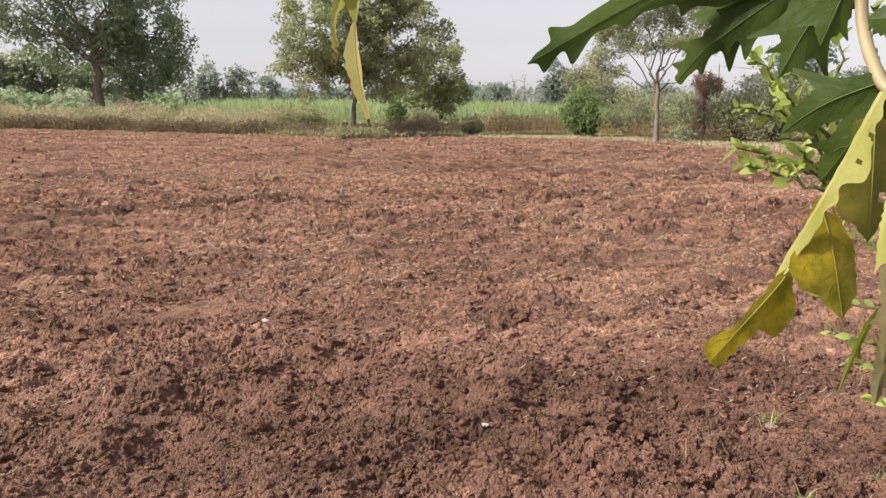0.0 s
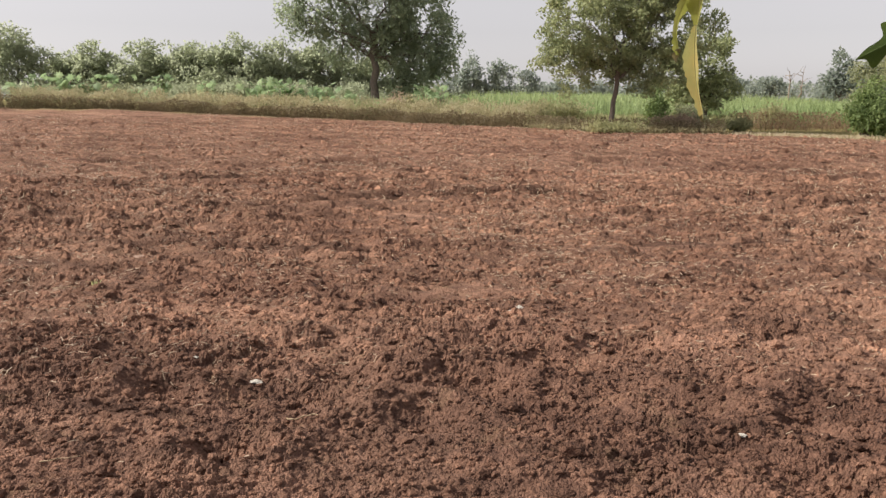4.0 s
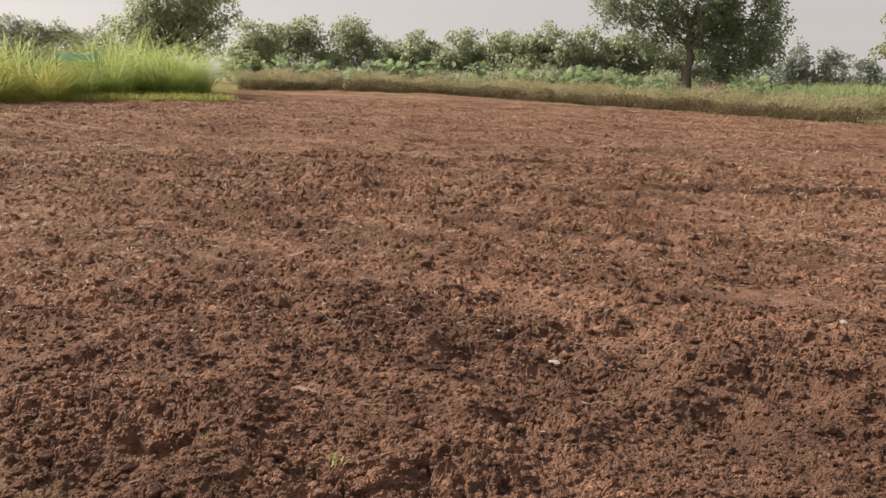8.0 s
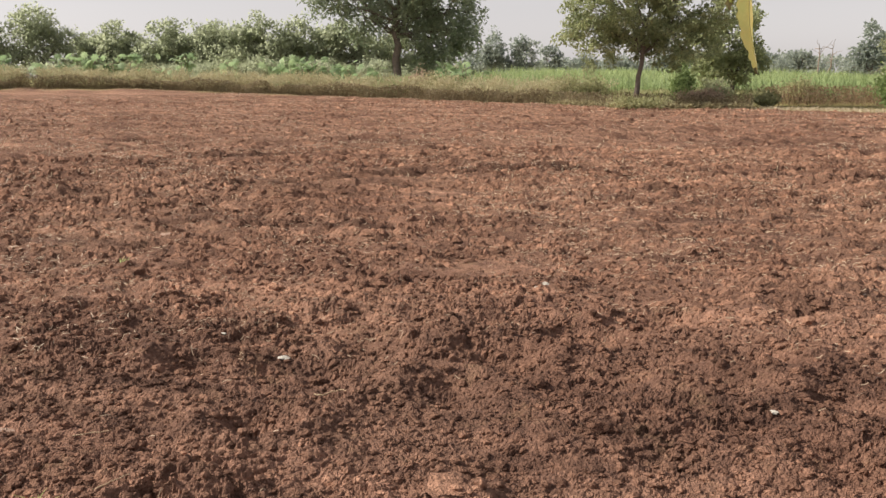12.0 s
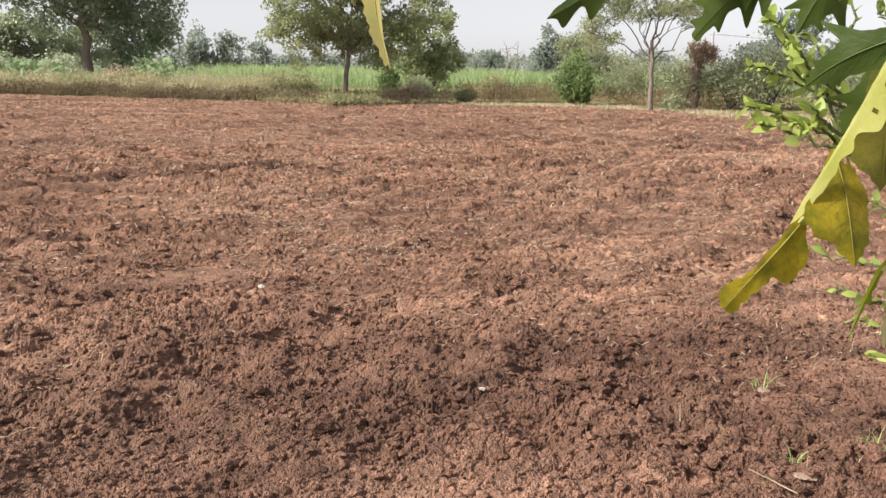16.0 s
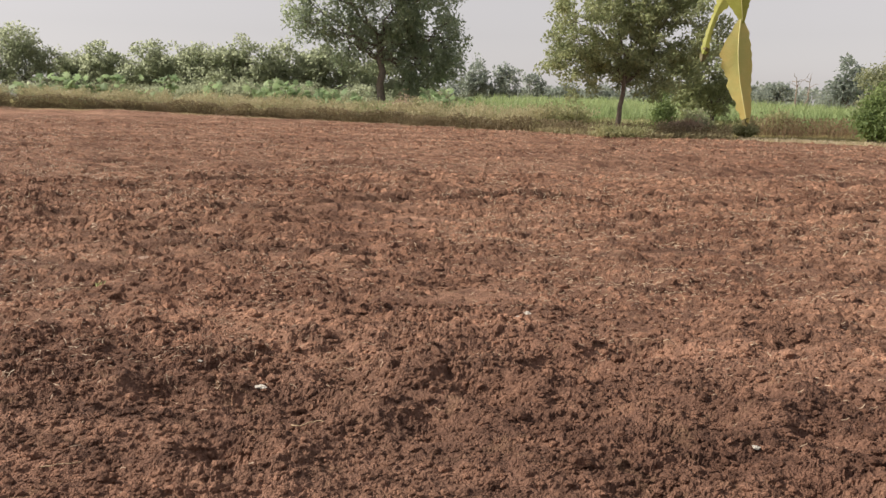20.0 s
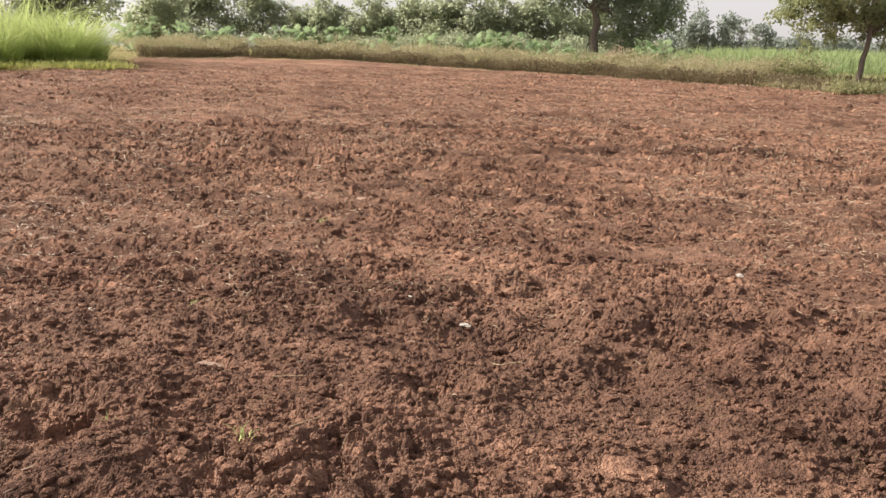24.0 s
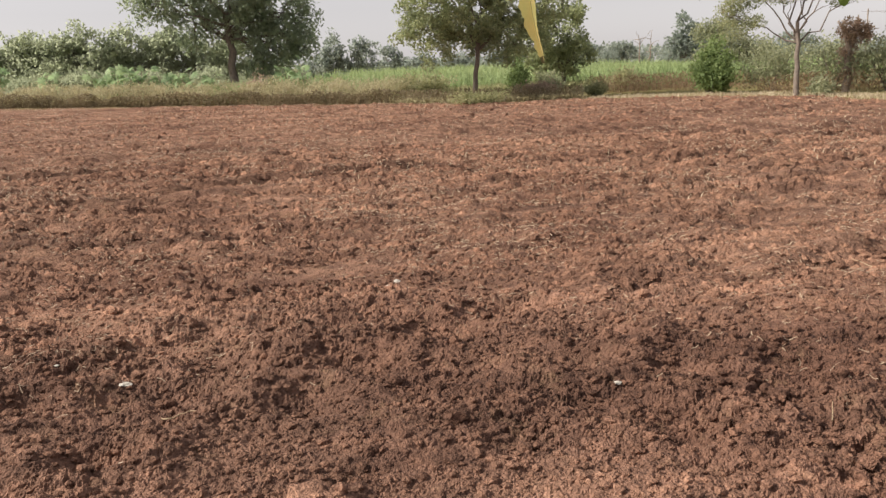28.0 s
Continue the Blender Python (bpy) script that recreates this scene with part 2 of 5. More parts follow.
PATH = leaf_material("path_grass_blades", (0.36, 0.29, 0.19), (0.48, 0.4, 0.28), (0.6, 0.51, 0.38), 0.3)
STUBBLE = leaf_material("stubble_stalks", (0.36, 0.27, 0.18), (0.46, 0.36, 0.25), (0.58, 0.47, 0.33), 0.2)
LIME = leaf_material("lime_leaves", (0.13, 0.20, 0.04), (0.29, 0.38, 0.08), (0.50, 0.55, 0.17), 0.45, 0.4, 3)


# ---- mesh helpers ----
def mesh_np(name, verts, faces, material, smooth=False):
    """A mesh from arrays of vertices and of faces with one number of corners."""
    me = bpy.data.meshes.new(name)
    verts, faces = np.asarray(verts, np.float32), np.asarray(faces, np.int32)
    n, k = faces.shape
    me.vertices.add(len(verts)), me.loops.add(n * k), me.polygons.add(n)
    me.vertices.foreach_set("co", verts.ravel())
    me.loops.foreach_set("vertex_index", faces.ravel())
    me.polygons.foreach_set("loop_start", np.arange(0, n * k, k, dtype=np.int32))
    me.polygons.foreach_set("use_smooth", np.full(n, smooth))
    me.materials.append(material)
    me.update(calc_edges=True)
    return me


def joined(pieces):
    verts, faces, base = [], [], 0
    for v, f in pieces:
        verts.append(v), faces.append(np.asarray(f) + base)
        base += len(v)
    return np.concatenate(verts), np.concatenate(faces)


def part(name, data, parent=None, label="", material=None, smooth=False, at=None):
    """Links a mesh, a bmesh or a (vertices, faces) pair as one object, under parent if one is given."""
    if isinstance(data, tuple):
        data = mesh_np(name, *data, material, smooth)
    elif isinstance(data, bmesh.types.BMesh):
        bm, data = data, bpy.data.meshes.new(name)
        bm.to_mesh(data), bm.free()
        data.materials.append(material)
        for p in data.polygons:
            p.use_smooth = smooth
    ob = new(name, data)
    ob.parent = parent
    if at is not None:
        ob.matrix_basis = at
    return tagged(ob, label) if label else ob


def thing(name, x, y, z, label, category, group=""):
    e = new(name)
    e.empty_display_size = 0.2
    e.location = (x, y, z)
    return tagged(e, label, category, group)


def tube(points, radii, sides=7):
    """A tapered round stem along points."""
    p = np.asarray(points, float)
    d = np.gradient(p, axis=0)
    d /= np.linalg.norm(d, axis=1, keepdims=True) + 1e-9
    ref = np.array([[0.31, 0.87, 0.38]])
    a = np.cross(d, ref)
    a /= np.linalg.norm(a, axis=1, keepdims=True) + 1e-9
    b = np.cross(d, a)
    t = np.linspace(0, 2 * math.pi, sides, endpoint=False)
    ring = np.cos(t)[None, :, None] * a[:, None] + np.sin(t)[None, :, None] * b[:, None]
    verts = (p[:, None] + ring * np.asarray(radii, float)[:, None, None]).reshape(-1, 3)
    n = len(p)
    i, j = np.meshgrid(np.arange(n - 1), np.arange(sides), indexing="ij")
    k = (j + 1) % sides
    faces = np.stack([i * sides + j, i * sides + k, (i + 1) * sides + k, (i + 1) * sides + j], -1).reshape(-1, 4)
    return verts, faces


def unit(rng, n, up=0.0):
    v = rng.normal(size=(n, 3))
    v[:, 2] += up
    return v / (np.linalg.norm(v, axis=1, keepdims=True) + 1e-9)


def leaves(rng, at, size, aspect=0.45, up=0.3, droop=0.0, spread=0.35):
    """Folded pointed leaves at the given places, each one quad bent along its midrib."""
    n = len(at)
    axis = unit(rng, n, up)
    axis[:, 2] -= droop
    axis /= np.linalg.norm(axis, axis=1, keepdims=True) + 1e-9
    side = np.cross(axis, unit(rng, n))
    side /= np.linalg.norm(side, axis=1, keepdims=True) + 1e-9
    over = np.cross(side, axis)
    s = (size * rng.uniform(1 - spread, 1 + spread, n))[:, None]
    mid = at + axis * s * 0.45
    verts = np.stack([at, mid + side * s * aspect * 0.5 + over * s * 0.1, at + axis * s, mid - side * s * aspect * 0.5 + over * s * 0.1], 1)
    return verts.reshape(-1, 3), np.arange(4 * n).reshape(n, 4)


def blades(rng, at, height, width, lean=0.35, segments=3, az=None):
    """Arching grass blades that grow from the given places: strips that narrow to a tip."""
    n = len(at)
    az = rng.uniform(0, 2 * math.pi, n) if az is None else az
    out = np.stack([np.cos(az), np.sin(az), 0 * az], 1)
    across = np.stack([-np.sin(az), np.cos(az), 0 * az], 1)
    h = height * rng.uniform(0.6, 1.25, n)
    le = lean * rng.uniform(0.3, 1.6, n)
    rows = []
    for k in range(segments + 1):
        u = k / segments
        c = at + out * (h * le * u**2)[:, None]
        c[:, 2] += h * (u - 0.35 * np.minimum(le, 1) * u**3)
        w = (width * (1 - u * 0.92) * (0.5 + 1.2 * u if u < 0.4 else 1))
        rows += [c - across * w / 2, c + across * w / 2]
    verts = np.stack(rows, 1).reshape(-1, 3)
    k = 2 * (segments + 1)
    base = (np.arange(n) * k)[:, None, None]
    one = np.array([[2 * s, 2 * s + 1, 2 * s + 3, 2 * s + 2] for s in range(segments)])[None]
    return verts, (base + one).reshape(-1, 4)


# ---- the lie of the land ----
EDGE = [(13.2, 22), (13.4, 25.5), (12.0, 29.0), (9.7, 33.0), (5.0, 35.8), (0.2, 36.2), (-4, 40.0), (-13, 45.6), (-22, 47.4), (-31.6, 48.3), (-39, 45), (-42.5, 38)]
LEFT_EDGE = [(-42.5, 38), (-39, 33.5), (-33.5, 30.0), (-34.0, 27.0), (-36.5, 23.5), (-36.8, 17), (-40, 12.5)]
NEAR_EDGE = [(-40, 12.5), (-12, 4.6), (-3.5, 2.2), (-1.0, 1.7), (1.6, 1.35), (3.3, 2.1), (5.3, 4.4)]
RIGHT_EDGE = [(13.2, 22), (11.0, 16.5), (8.4, 9.5), (6.4, 6.0), (5.3, 4.4)]


def hashed(ix, iy, seed):
    h = (ix.astype(np.int64) * 374761393 + iy.astype(np.int64) * 668265263 + seed * 982451653) & 0x7FFFFFFF
    h = ((h ^ (h >> 13)) * 1274126177) & 0x7FFFFFFF
    return ((h ^ (h >> 16)) & 0xFFFF) / 65535.0


def value_noise(x, y, seed):
    ix, iy = np.floor(x), np.floor(y)
    fx, fy = x - ix, y - iy
    fx, fy = fx * fx * (3 - 2 * fx), fy * fy * (3 - 2 * fy)
    a, b = hashed(ix, iy, seed), hashed(ix + 1, iy, seed)
    c, d = hashed(ix, iy + 1, seed), hashed(ix + 1, iy + 1, seed)
    return (a + (b - a) * fx) + ((c + (d - c) * fx) - (a + (b - a) * fx)) * fy - 0.5


def land(x, y):
    """The ground's broad height: level, with a slow rise towards the far corner of the field."""
    s = (np.asarray(x) - 1.6) * -0.77 + (np.asarray(y) - 0.85) * 0.64
    t = np.clip((s - 32) / 27, 0, 1.25)
    return 0.7 * t**1.6


def edge_distance(x, y, line):
    best = np.full(np.shape(x), 1e9)
    for (ax, ay), (bx, by) in zip(line, line[1:]):
        dx, dy = bx - ax, by - ay
        t = np.clip(((x - ax) * dx + (y - ay) * dy) / (dx * dx + dy * dy), 0, 1)
        best = np.minimum(best, np.hypot(x - ax - t * dx, y - ay - t * dy))
    return best


FIELD = EDGE + LEFT_EDGE[1:] + NEAR_EDGE[1:] + RIGHT_EDGE[::-1][1:-1]


def in_field(x, y):
    inside = np.zeros(np.shape(x), bool)
    for (ax, ay), (bx, by) in zip(FIELD, FIELD[1:] + FIELD[:1]):
        if ay != by:
            inside ^= ((ay > y) != (by > y)) & (x < (bx - ax) * (y - ay) / (by - ay) + ax)
    return inside


FURROWS = [((-6.0, 8.8), (0.5, 13.0), 0.11), ((-9.0, 11.3), (-4.5, 13.9), 0.09), ((3.9, 6.2), (6.4, 8.7), 0.07)]


HOLLOWS = [(1.24, 5.13), (1.65, 5.51), (2.1, 4.9), (1.96, 4.55), (0.84, 4.65), (0.69, 4.21), (2.47, 5.92), (-0.06, 3.66), (-0.71, 4.19), (-1.13, 2.5), (0.11, 4.65), (3.04, 4.53), (2.34, 3.9), (-2.4, 4.9)]  # footprints and dents


def lumps(x, y, cell, low, high, share, seed):
    """Rounded clods, one at a chance place in each cell of a grid, as heights."""
    best = np.zeros(np.shape(x))
    ix, iy = np.floor(x / cell), np.floor(y / cell)
    for di in (-1, 0, 1):
        for dj in (-1, 0, 1):
            i, j = ix + di, iy + dj
            r = low + (high - low) * hashed(i, j, seed + 2) ** 2
            d2 = ((x - (i + hashed(i, j, seed)) * cell) ** 2 + (y - (j + hashed(i, j, seed + 1)) * cell) ** 2) / r**2
            best = np.maximum(best, np.where(hashed(i, j, seed + 3) < share, r * np.sqrt(np.clip(1 - d2, 0, 1)), 0))
    return best


def facets(x, y, cell, step, tilt, seed):
    """Broken earth: irregular cells, each a small plane with a height and a tilt of its own."""
    near, best = np.full(np.shape(x), 1e9), np.zeros(np.shape(x))
    ix, iy = np.floor(x / cell), np.floor(y / cell)
    for di in (-1, 0, 1):
        for dj in (-1, 0, 1):
            i, j = ix + di, iy + dj
            dx, dy = x - (i + hashed(i, j, seed)) * cell, y - (j + hashed(i, j, seed + 1)) * cell
            d2 = dx * dx + dy * dy
            h = step * hashed(i, j, seed + 2) ** 2 + tilt * ((hashed(i, j, seed + 3) - 0.5) * dx + (hashed(i, j, seed + 4) - 0.5) * dy)
            best = np.where(d2 < near, h, best)
            near = np.minimum(near, d2)
    return best


def furrow_distance(x, y):
    """How far places lie from each furrow, whose line wavers."""
    wx, wy = x + 0.3 * value_noise(x * 0.4, y * 0.4, 7), y + 0.3 * value_noise(x * 0.5, y * 0.5, 8)
    return [((a, b), depth, edge_distance(wx, wy, [a, b])) for a, b, depth in FURROWS]


def relief(x, y):
    """Tilled relief: soft swells, low rows, dents and furrows, broken clods of several sizes."""
    r = np.hypot(x - 1.6, y - 0.9)
    wx, wy = 0.07 * value_noise(x * 9, y * 9, 51), 0.07 * value_noise(x * 9, y * 9, 52)
    sharp = np.clip(2 - r / 4, 0, 1)
    wx, wy = np.clip(2.2 - r / 8, 0, 1) * wx + sharp * 0.03 * value_noise(x * 34, y * 34, 53), np.clip(2.2 - r / 8, 0, 1) * wy + sharp * 0.03 * value_noise(x * 34, y * 34, 54)
    sx, sy = x + wx, y + wy
    along, across = 0.835 * x + 0.55 * y, -0.55 * x + 0.835 * y
    swell = 0.05 * value_noise(x * 0.7, y * 0.7, 1)
    fine = np.clip(2.2 - r / 11, 0, 1)  # fine relief where the path runs near, broad rows further out
    h = 0.07 * value_noise(along * 1.3, across * 2.6, 2) + fine * (0.06 * value_noise(sx * 4.2, sy * 4.2, 13) + 0.03 * value_noise(along * 3, across * 8.5, 14))
    tilth = np.clip(0.85 + 1.6 * value_noise(x * 1.1, y * 1.1, 6), 0.35, 1.35)
    rough = np.clip(0.7 + 2.0 * value_noise(x * 2.3, y * 2.3, 16), 0.15, 1.3)
    near, middle = np.clip(1.7 - r / 6.5, 0.42, 1), np.clip(1.7 - r / 14, 0.5, 1)
    h += tilth * middle * fine * (0.2 * lumps(sx, sy, 0.19, 0.03, 0.09, 0.3, 60) + 0.034 * value_noise(x * 6.5, y * 6.5, 3))
    bx, by = along * 0.78 + wx, across * 1.25 + wy  # broken bits lie drawn out along the rows
    h += tilth * rough * fine * np.clip(1.45 - r / 5.5, 0.16, 1) * facets(bx, by, 0.105, 0.02, 0.45, 70)
    small = np.clip(2.5 - r / 2.7, 0, 1)
    h += near * (np.clip(2.5 - r / 5, 0, 1) * rough * facets(bx, by, 0.05, 0.013, 0.5, 75) + small * facets(bx, by, 0.024, 0.0065, 0.55, 80) + np.clip(2.6 - r / 1.7, 0, 1) * facets(bx, by, 0.015, 0.0045, 0.6, 82))
    h += near * small * (0.35 * lumps(sx, sy, 0.06, 0.012, 0.032, 0.6, 85) * rough + 0.012 * value_noise(x * 31, y * 31, 5))
    far = np.clip((r - 5) / 5, 0, 1)
    h += 0.38 * far * np.clip(2.2 - r / 16, 0, 1) * lumps((0.835 * sx + 0.55 * sy) * 0.55, (0.835 * sy - 0.55 * sx) * 1.25, 0.26, 0.05, 0.15, 0.8, 90) * np.clip(0.8 + 1.2 * value_noise(along * 0.5, across * 1.6, 18), 0.2, 1.3)
    h += far * np.clip(2 - r / 10, 0, 1) * facets(along * 0.5 + wx, across * 1.2 + wy, 0.15, 0.028, 0.3, 95)
    rows = across + 0.35 * value_noise(x * 0.5, y * 0.5, 9)
    h += 0.034 * np.sin(rows * 13.5) * np.clip(0.7 + 1.8 * value_noise(x * 0.45 + 0.3 * y, y * 0.9, 10), 0.1, 1.3) * np.clip((r - 4) / 5, 0.2, 1)
    wide = across + 0.5 * value_noise(x * 0.3, y * 0.3, 19)
    h += np.clip((r - 9) / 9, 0, 1) * (0.05 * np.sin(wide * 5.2) * np.clip(0.6 + 1.6 * value_noise(along * 0.25, across * 0.9, 20), 0, 1.2) + 0.10 * value_noise(along * 0.6, across * 1.9, 21))
    for hx, hy in HOLLOWS:
        d2 = ((x - hx) / 0.17) ** 2 + ((y - hy) / 0.13) ** 2
        h += -0.085 * np.exp(-d2) + 0.03 * np.exp(-((np.sqrt(d2) - 1.7) ** 2) * 3)
    for line, depth, d in furrow_distance(x, y):
        h -= 1.3 * depth * np.exp(-((d / 0.2) ** 2)) - 0.7 * depth * np.exp(-(((d - 0.42) / 0.2) ** 2))
    turn = np.degrees(np.arctan2(1.6 - x, y - 0.85))
    tilled = np.clip((turn + 39) / 4, 0, 1) * np.clip((71 - turn) / 4, 0, 1) * np.clip((r - 1.7) / 0.3, 0, 1)
    return swell + h * tilled  # the ground about the path and behind it is trodden smooth


# the ground is one sheet of rings and spokes about the path, finely cut over the near field and coarser outwards
MIDDLE = (1.6, 0.85)
spokes = np.radians(np.concatenate([np.arange(-180, -40, 6.0), np.arange(-40, 72, 0.125), np.arange(72, 180, 6.0), [180.0]]))
rings = np.concatenate([[0.001, 0.4, 0.8, 1.2, 1.5], 1 / np.arange(1 / 1.75, 1 / 9.4, -0.00102), np.arange(9.45, 20, 0.1), np.arange(20.1, 50, 0.2), 50 * 1.06 ** np.arange(0, 73)])
A, R = np.meshgrid(spokes, rings)
X, Y = MIDDLE[0] - R * np.sin(A), MIDDLE[1] + R * np.cos(A)
inside = in_field(X, Y)
rim = np.minimum.reduce([edge_distance(X, Y, line) for line in (EDGE, LEFT_EDGE, NEAR_EDGE, RIGHT_EDGE)])
wobble = 0.5 * value_noise(X * 0.9, Y * 0.9, 11) + 0.35 * value_noise(X * 3, Y * 3, 12)
verge = np.clip(0.5 + np.where(inside, -1, 1) * rim * 1.2 + wobble, 0, 1)
Z = land(X, Y) + relief(X, Y) * (1 - 0.75 * verge)
ny, nx = X.shape
ids = np.arange(ny * nx).reshape(ny, nx)
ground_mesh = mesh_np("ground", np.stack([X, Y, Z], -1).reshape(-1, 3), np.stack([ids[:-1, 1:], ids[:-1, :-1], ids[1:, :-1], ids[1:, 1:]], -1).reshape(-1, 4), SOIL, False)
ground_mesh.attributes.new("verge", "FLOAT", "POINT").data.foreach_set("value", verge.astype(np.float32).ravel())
furrow_tone = sum(np.exp(-((d / 0.4) ** 2)) * depth / 0.1 for line, depth, d in furrow_distance(X, Y)) * np.clip(0.7 + 2 * value_noise(X * 2.2, Y * 2.2, 17), 0, 1)
ground_mesh.attributes.new("furrow_tone", "FLOAT", "POINT").data.foreach_set("value", np.clip(furrow_tone, 0, 1).astype(np.float32).ravel())
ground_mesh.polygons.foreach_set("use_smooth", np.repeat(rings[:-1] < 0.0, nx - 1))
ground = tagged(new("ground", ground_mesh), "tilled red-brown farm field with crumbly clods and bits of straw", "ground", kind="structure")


def surface(x, y):
    """The built ground's height at places."""
    x, y = np.asarray(x, float) - MIDDLE[0], np.asarray(y, float) - MIDDLE[1]
    r, a = np.hypot(x, y), np.arctan2(-x, y)
    j, i = np.clip(np.searchsorted(spokes, a) - 1, 0, nx - 2), np.clip(np.searchsorted(rings, r) - 1, 0, ny - 2)
    u, v = (a - spokes[j]) / (spokes[j + 1] - spokes[j]), (r - rings[i]) / (rings[i + 1] - rings[i])
    return Z[i, j] * (1 - u) * (1 - v) + Z[i, j + 1] * u * (1 - v) + Z[i + 1, j] * (1 - u) * v + Z[i + 1, j + 1] * u * v


# ---- plants ----
def along(rng, line, n, low, high):
    """Places beside a line, between low and high metres to its outer side."""
    p = np.asarray(line, float)
    seg = np.linalg.norm(np.diff(p, axis=0), axis=1)
    k = rng.choice(len(seg), n, p=seg / seg.sum())
    t = rng.random(n)[:, None]
    d = (p[k + 1] - p[k]) / seg[k][:, None]
    off = rng.uniform(low, high, n)[:, None]
    return p[k] * (1 - t) + p[k + 1] * t + np.stack([d[:, 1], -d[:, 0]], 1) * off


def on_ground(xy, lift=0.0):
    return np.column_stack([xy, surface(xy[:, 0], xy[:, 1]) + lift])


def stuff(name, data, material, label, category):
    return tagged(part(name, data, None, "", material), label, category, kind="stuff")


def bent(rng, a, b, n=6, wander=0.06):
    """A path from a to b that sags and wanders."""
    t = np.linspace(0, 1, n)[:, None]
    a, b = np.asarray(a, float), np.asarray(b, float)
    p = a * (1 - t) + b * t
    p[1:-1] += rng.normal(size=(n - 2, 3)) * np.linalg.norm(b - a) * wander
    return p


def chance_lobes(rng, height, width, base, n):
    """Sub-crowns of a tree that grew freely: a tall core and smaller masses set about it."""
    out = [(0.0, (height + base) / 2, width * 0.30, (height - base) * 0.46)]
    out += [(s * width * rng.uniform(0.2, 0.34), base + (height - base) * rng.uniform(0.17, 0.28), width * rng.uniform(0.2, 0.28), (height - base) * 0.2) for s in (-1, 1)]
    for _ in range(n):
        u, v = rng.uniform(-1, 1), rng.uniform(-0.85, 0.75)
        side = u * width * 0.33 * math.sqrt(1 - 0.6 * v * v)
        out.append((side, (height + base) / 2 + v * (height - base) * 0.34, width * rng.uniform(0.13, 0.23), (height - base) * rng.uniform(0.12, 0.24)))
    return out


def tree(name, x, y, lobes, fork, trunk_r, count, leaf, material, bark, label, seed, clump=0.45, share=1.0, lean=0.0, limbs=8, droop=0.2, aspect=0.5, depth=0.8, flat=0.75, group=""):
    """A tree: tapered trunk, limbs that fork from it and reach into each mass of the crown, and a crown of many leaves in
    uneven clumps. lobes: the crown's masses, each a shift across, a height, a half width and a half height."""
    rng = np.random.default_rng(seed)
    root = thing(name, x, y, float(land(x, y)) - 0.05, label, "tree", group)
    way = np.array([x - MIDDLE[0], y - MIDDLE[1]])
    way /= np.linalg.norm(way)
    right = np.array([way[1], -way[0], 0.0])
    back = np.array([way[0], way[1], 0.0])
    up = np.array([0, 0, 1.0])
    path = bent(rng, (0, 0, -0.1), right * lean + up * fork, 8, 0.008)
    part("trunk", tube(path, np.linspace(trunk_r * 1.3, trunk_r * 0.75, 8), 9), root, "", bark, True)
    area = np.array([w * w + 1.2 * w * h for _, _, w, h in lobes])
    centres, sizes, pieces = [], [], []
    for k, (dx, dz, w, h) in enumerate(lobes):
        n = max(3, int(share * area[k] / clump**2 * 2.1))
        c = right * dx + up * dz + back * rng.uniform(-0.5, 0.5) * w * depth
        u = unit(rng, n, 0.15)
        r = (0.45 + 0.62 * rng.random(n) ** 0.6)[:, None]
        centres.append(c + r * (u[:, :1] * right * w + u[:, 1:2] * back * w * depth + u[:, 2:] * up * h))
        sizes.append(clump * rng.uniform(0.55, 1.4, n))
        for j in range(max(1, limbs // len(lobes))):
            start = path[rng.integers(5, 8)]
            line = bent(rng, start, c + (centres[-1][rng.integers(0, n)] - c) * 0.7, 7, 0.035)
            wood = [tube(line, np.linspace(trunk_r * 0.42, trunk_r * 0.1, 7), 6)]
            for q in centres[-1][rng.choice(n, min(n, 5), replace=False)]:
                wood.append(tube(bent(rng, line[rng.integers(3, 7)], q, 5, 0.08), np.linspace(trunk_r * 0.2, trunk_r * 0.04, 5), 4))
            part("limb", joined(wood), root, "", bark, True)
    centres, size = np.concatenate(centres), np.concatenate(sizes)
    k = rng.choice(len(centres), count, p=size**2 / (size**2).sum())
    puff = unit(rng, count, 0.25) * (0.25 + 0.8 * rng.random(count) ** 0.7)[:, None]
    at = centres[k] + puff * size[k][:, None] * np.array([1.0, 1.0, flat])
    at[:, 2] = np.maximum(at[:, 2], 0.15)
    part("crown", leaves(rng, at, leaf, aspect, 0.2, droop), root, "", material)
    return root


def bush(name, x, y, height, width, count, leaf, material, label, seed, category="bush", group="", stems=9, depth=None):
    """A bush: stems from one root and a ragged crown that reaches near the ground."""
    rng = np.random.default_rng(seed)
    root = thing(name, x, y, float(land(x, y)) - 0.03, label, category, group)
    half = np.array([width / 2, (depth or width) / 2, height * 0.52])
    u = unit(rng, 70)
    centres = np.array([0, 0, height * 0.5]) + u * (0.45 + 0.55 * rng.random(70))[:, None] * half * (0.8 + 0.35 * np.sin(u[:, :1] * 4 + seed))
    centres[:, 2] = np.maximum(centres[:, 2], 0.12)
    pieces = [tube(bent(rng, (rng.normal() * 0.06, rng.normal() * 0.06, -0.05), centres[k], 5, 0.08), np.linspace(0.035, 0.008, 5) * (0.5 + height / 3), 5) for k in range(stems)]
    part("stem", joined(pieces), root, "", BARK, True)
    k = rng.integers(0, 70, count)
    at = centres[k] + rng.normal(size=(count, 3)) * np.array([0.11 * width, 0.11 * width, 0.09 * height])
    at[:, 2] = np.abs(at[:, 2]) + 0.03
    part("foliage", leaves(rng, at, leaf, 0.5, 0.4), root, "", material)
    return root


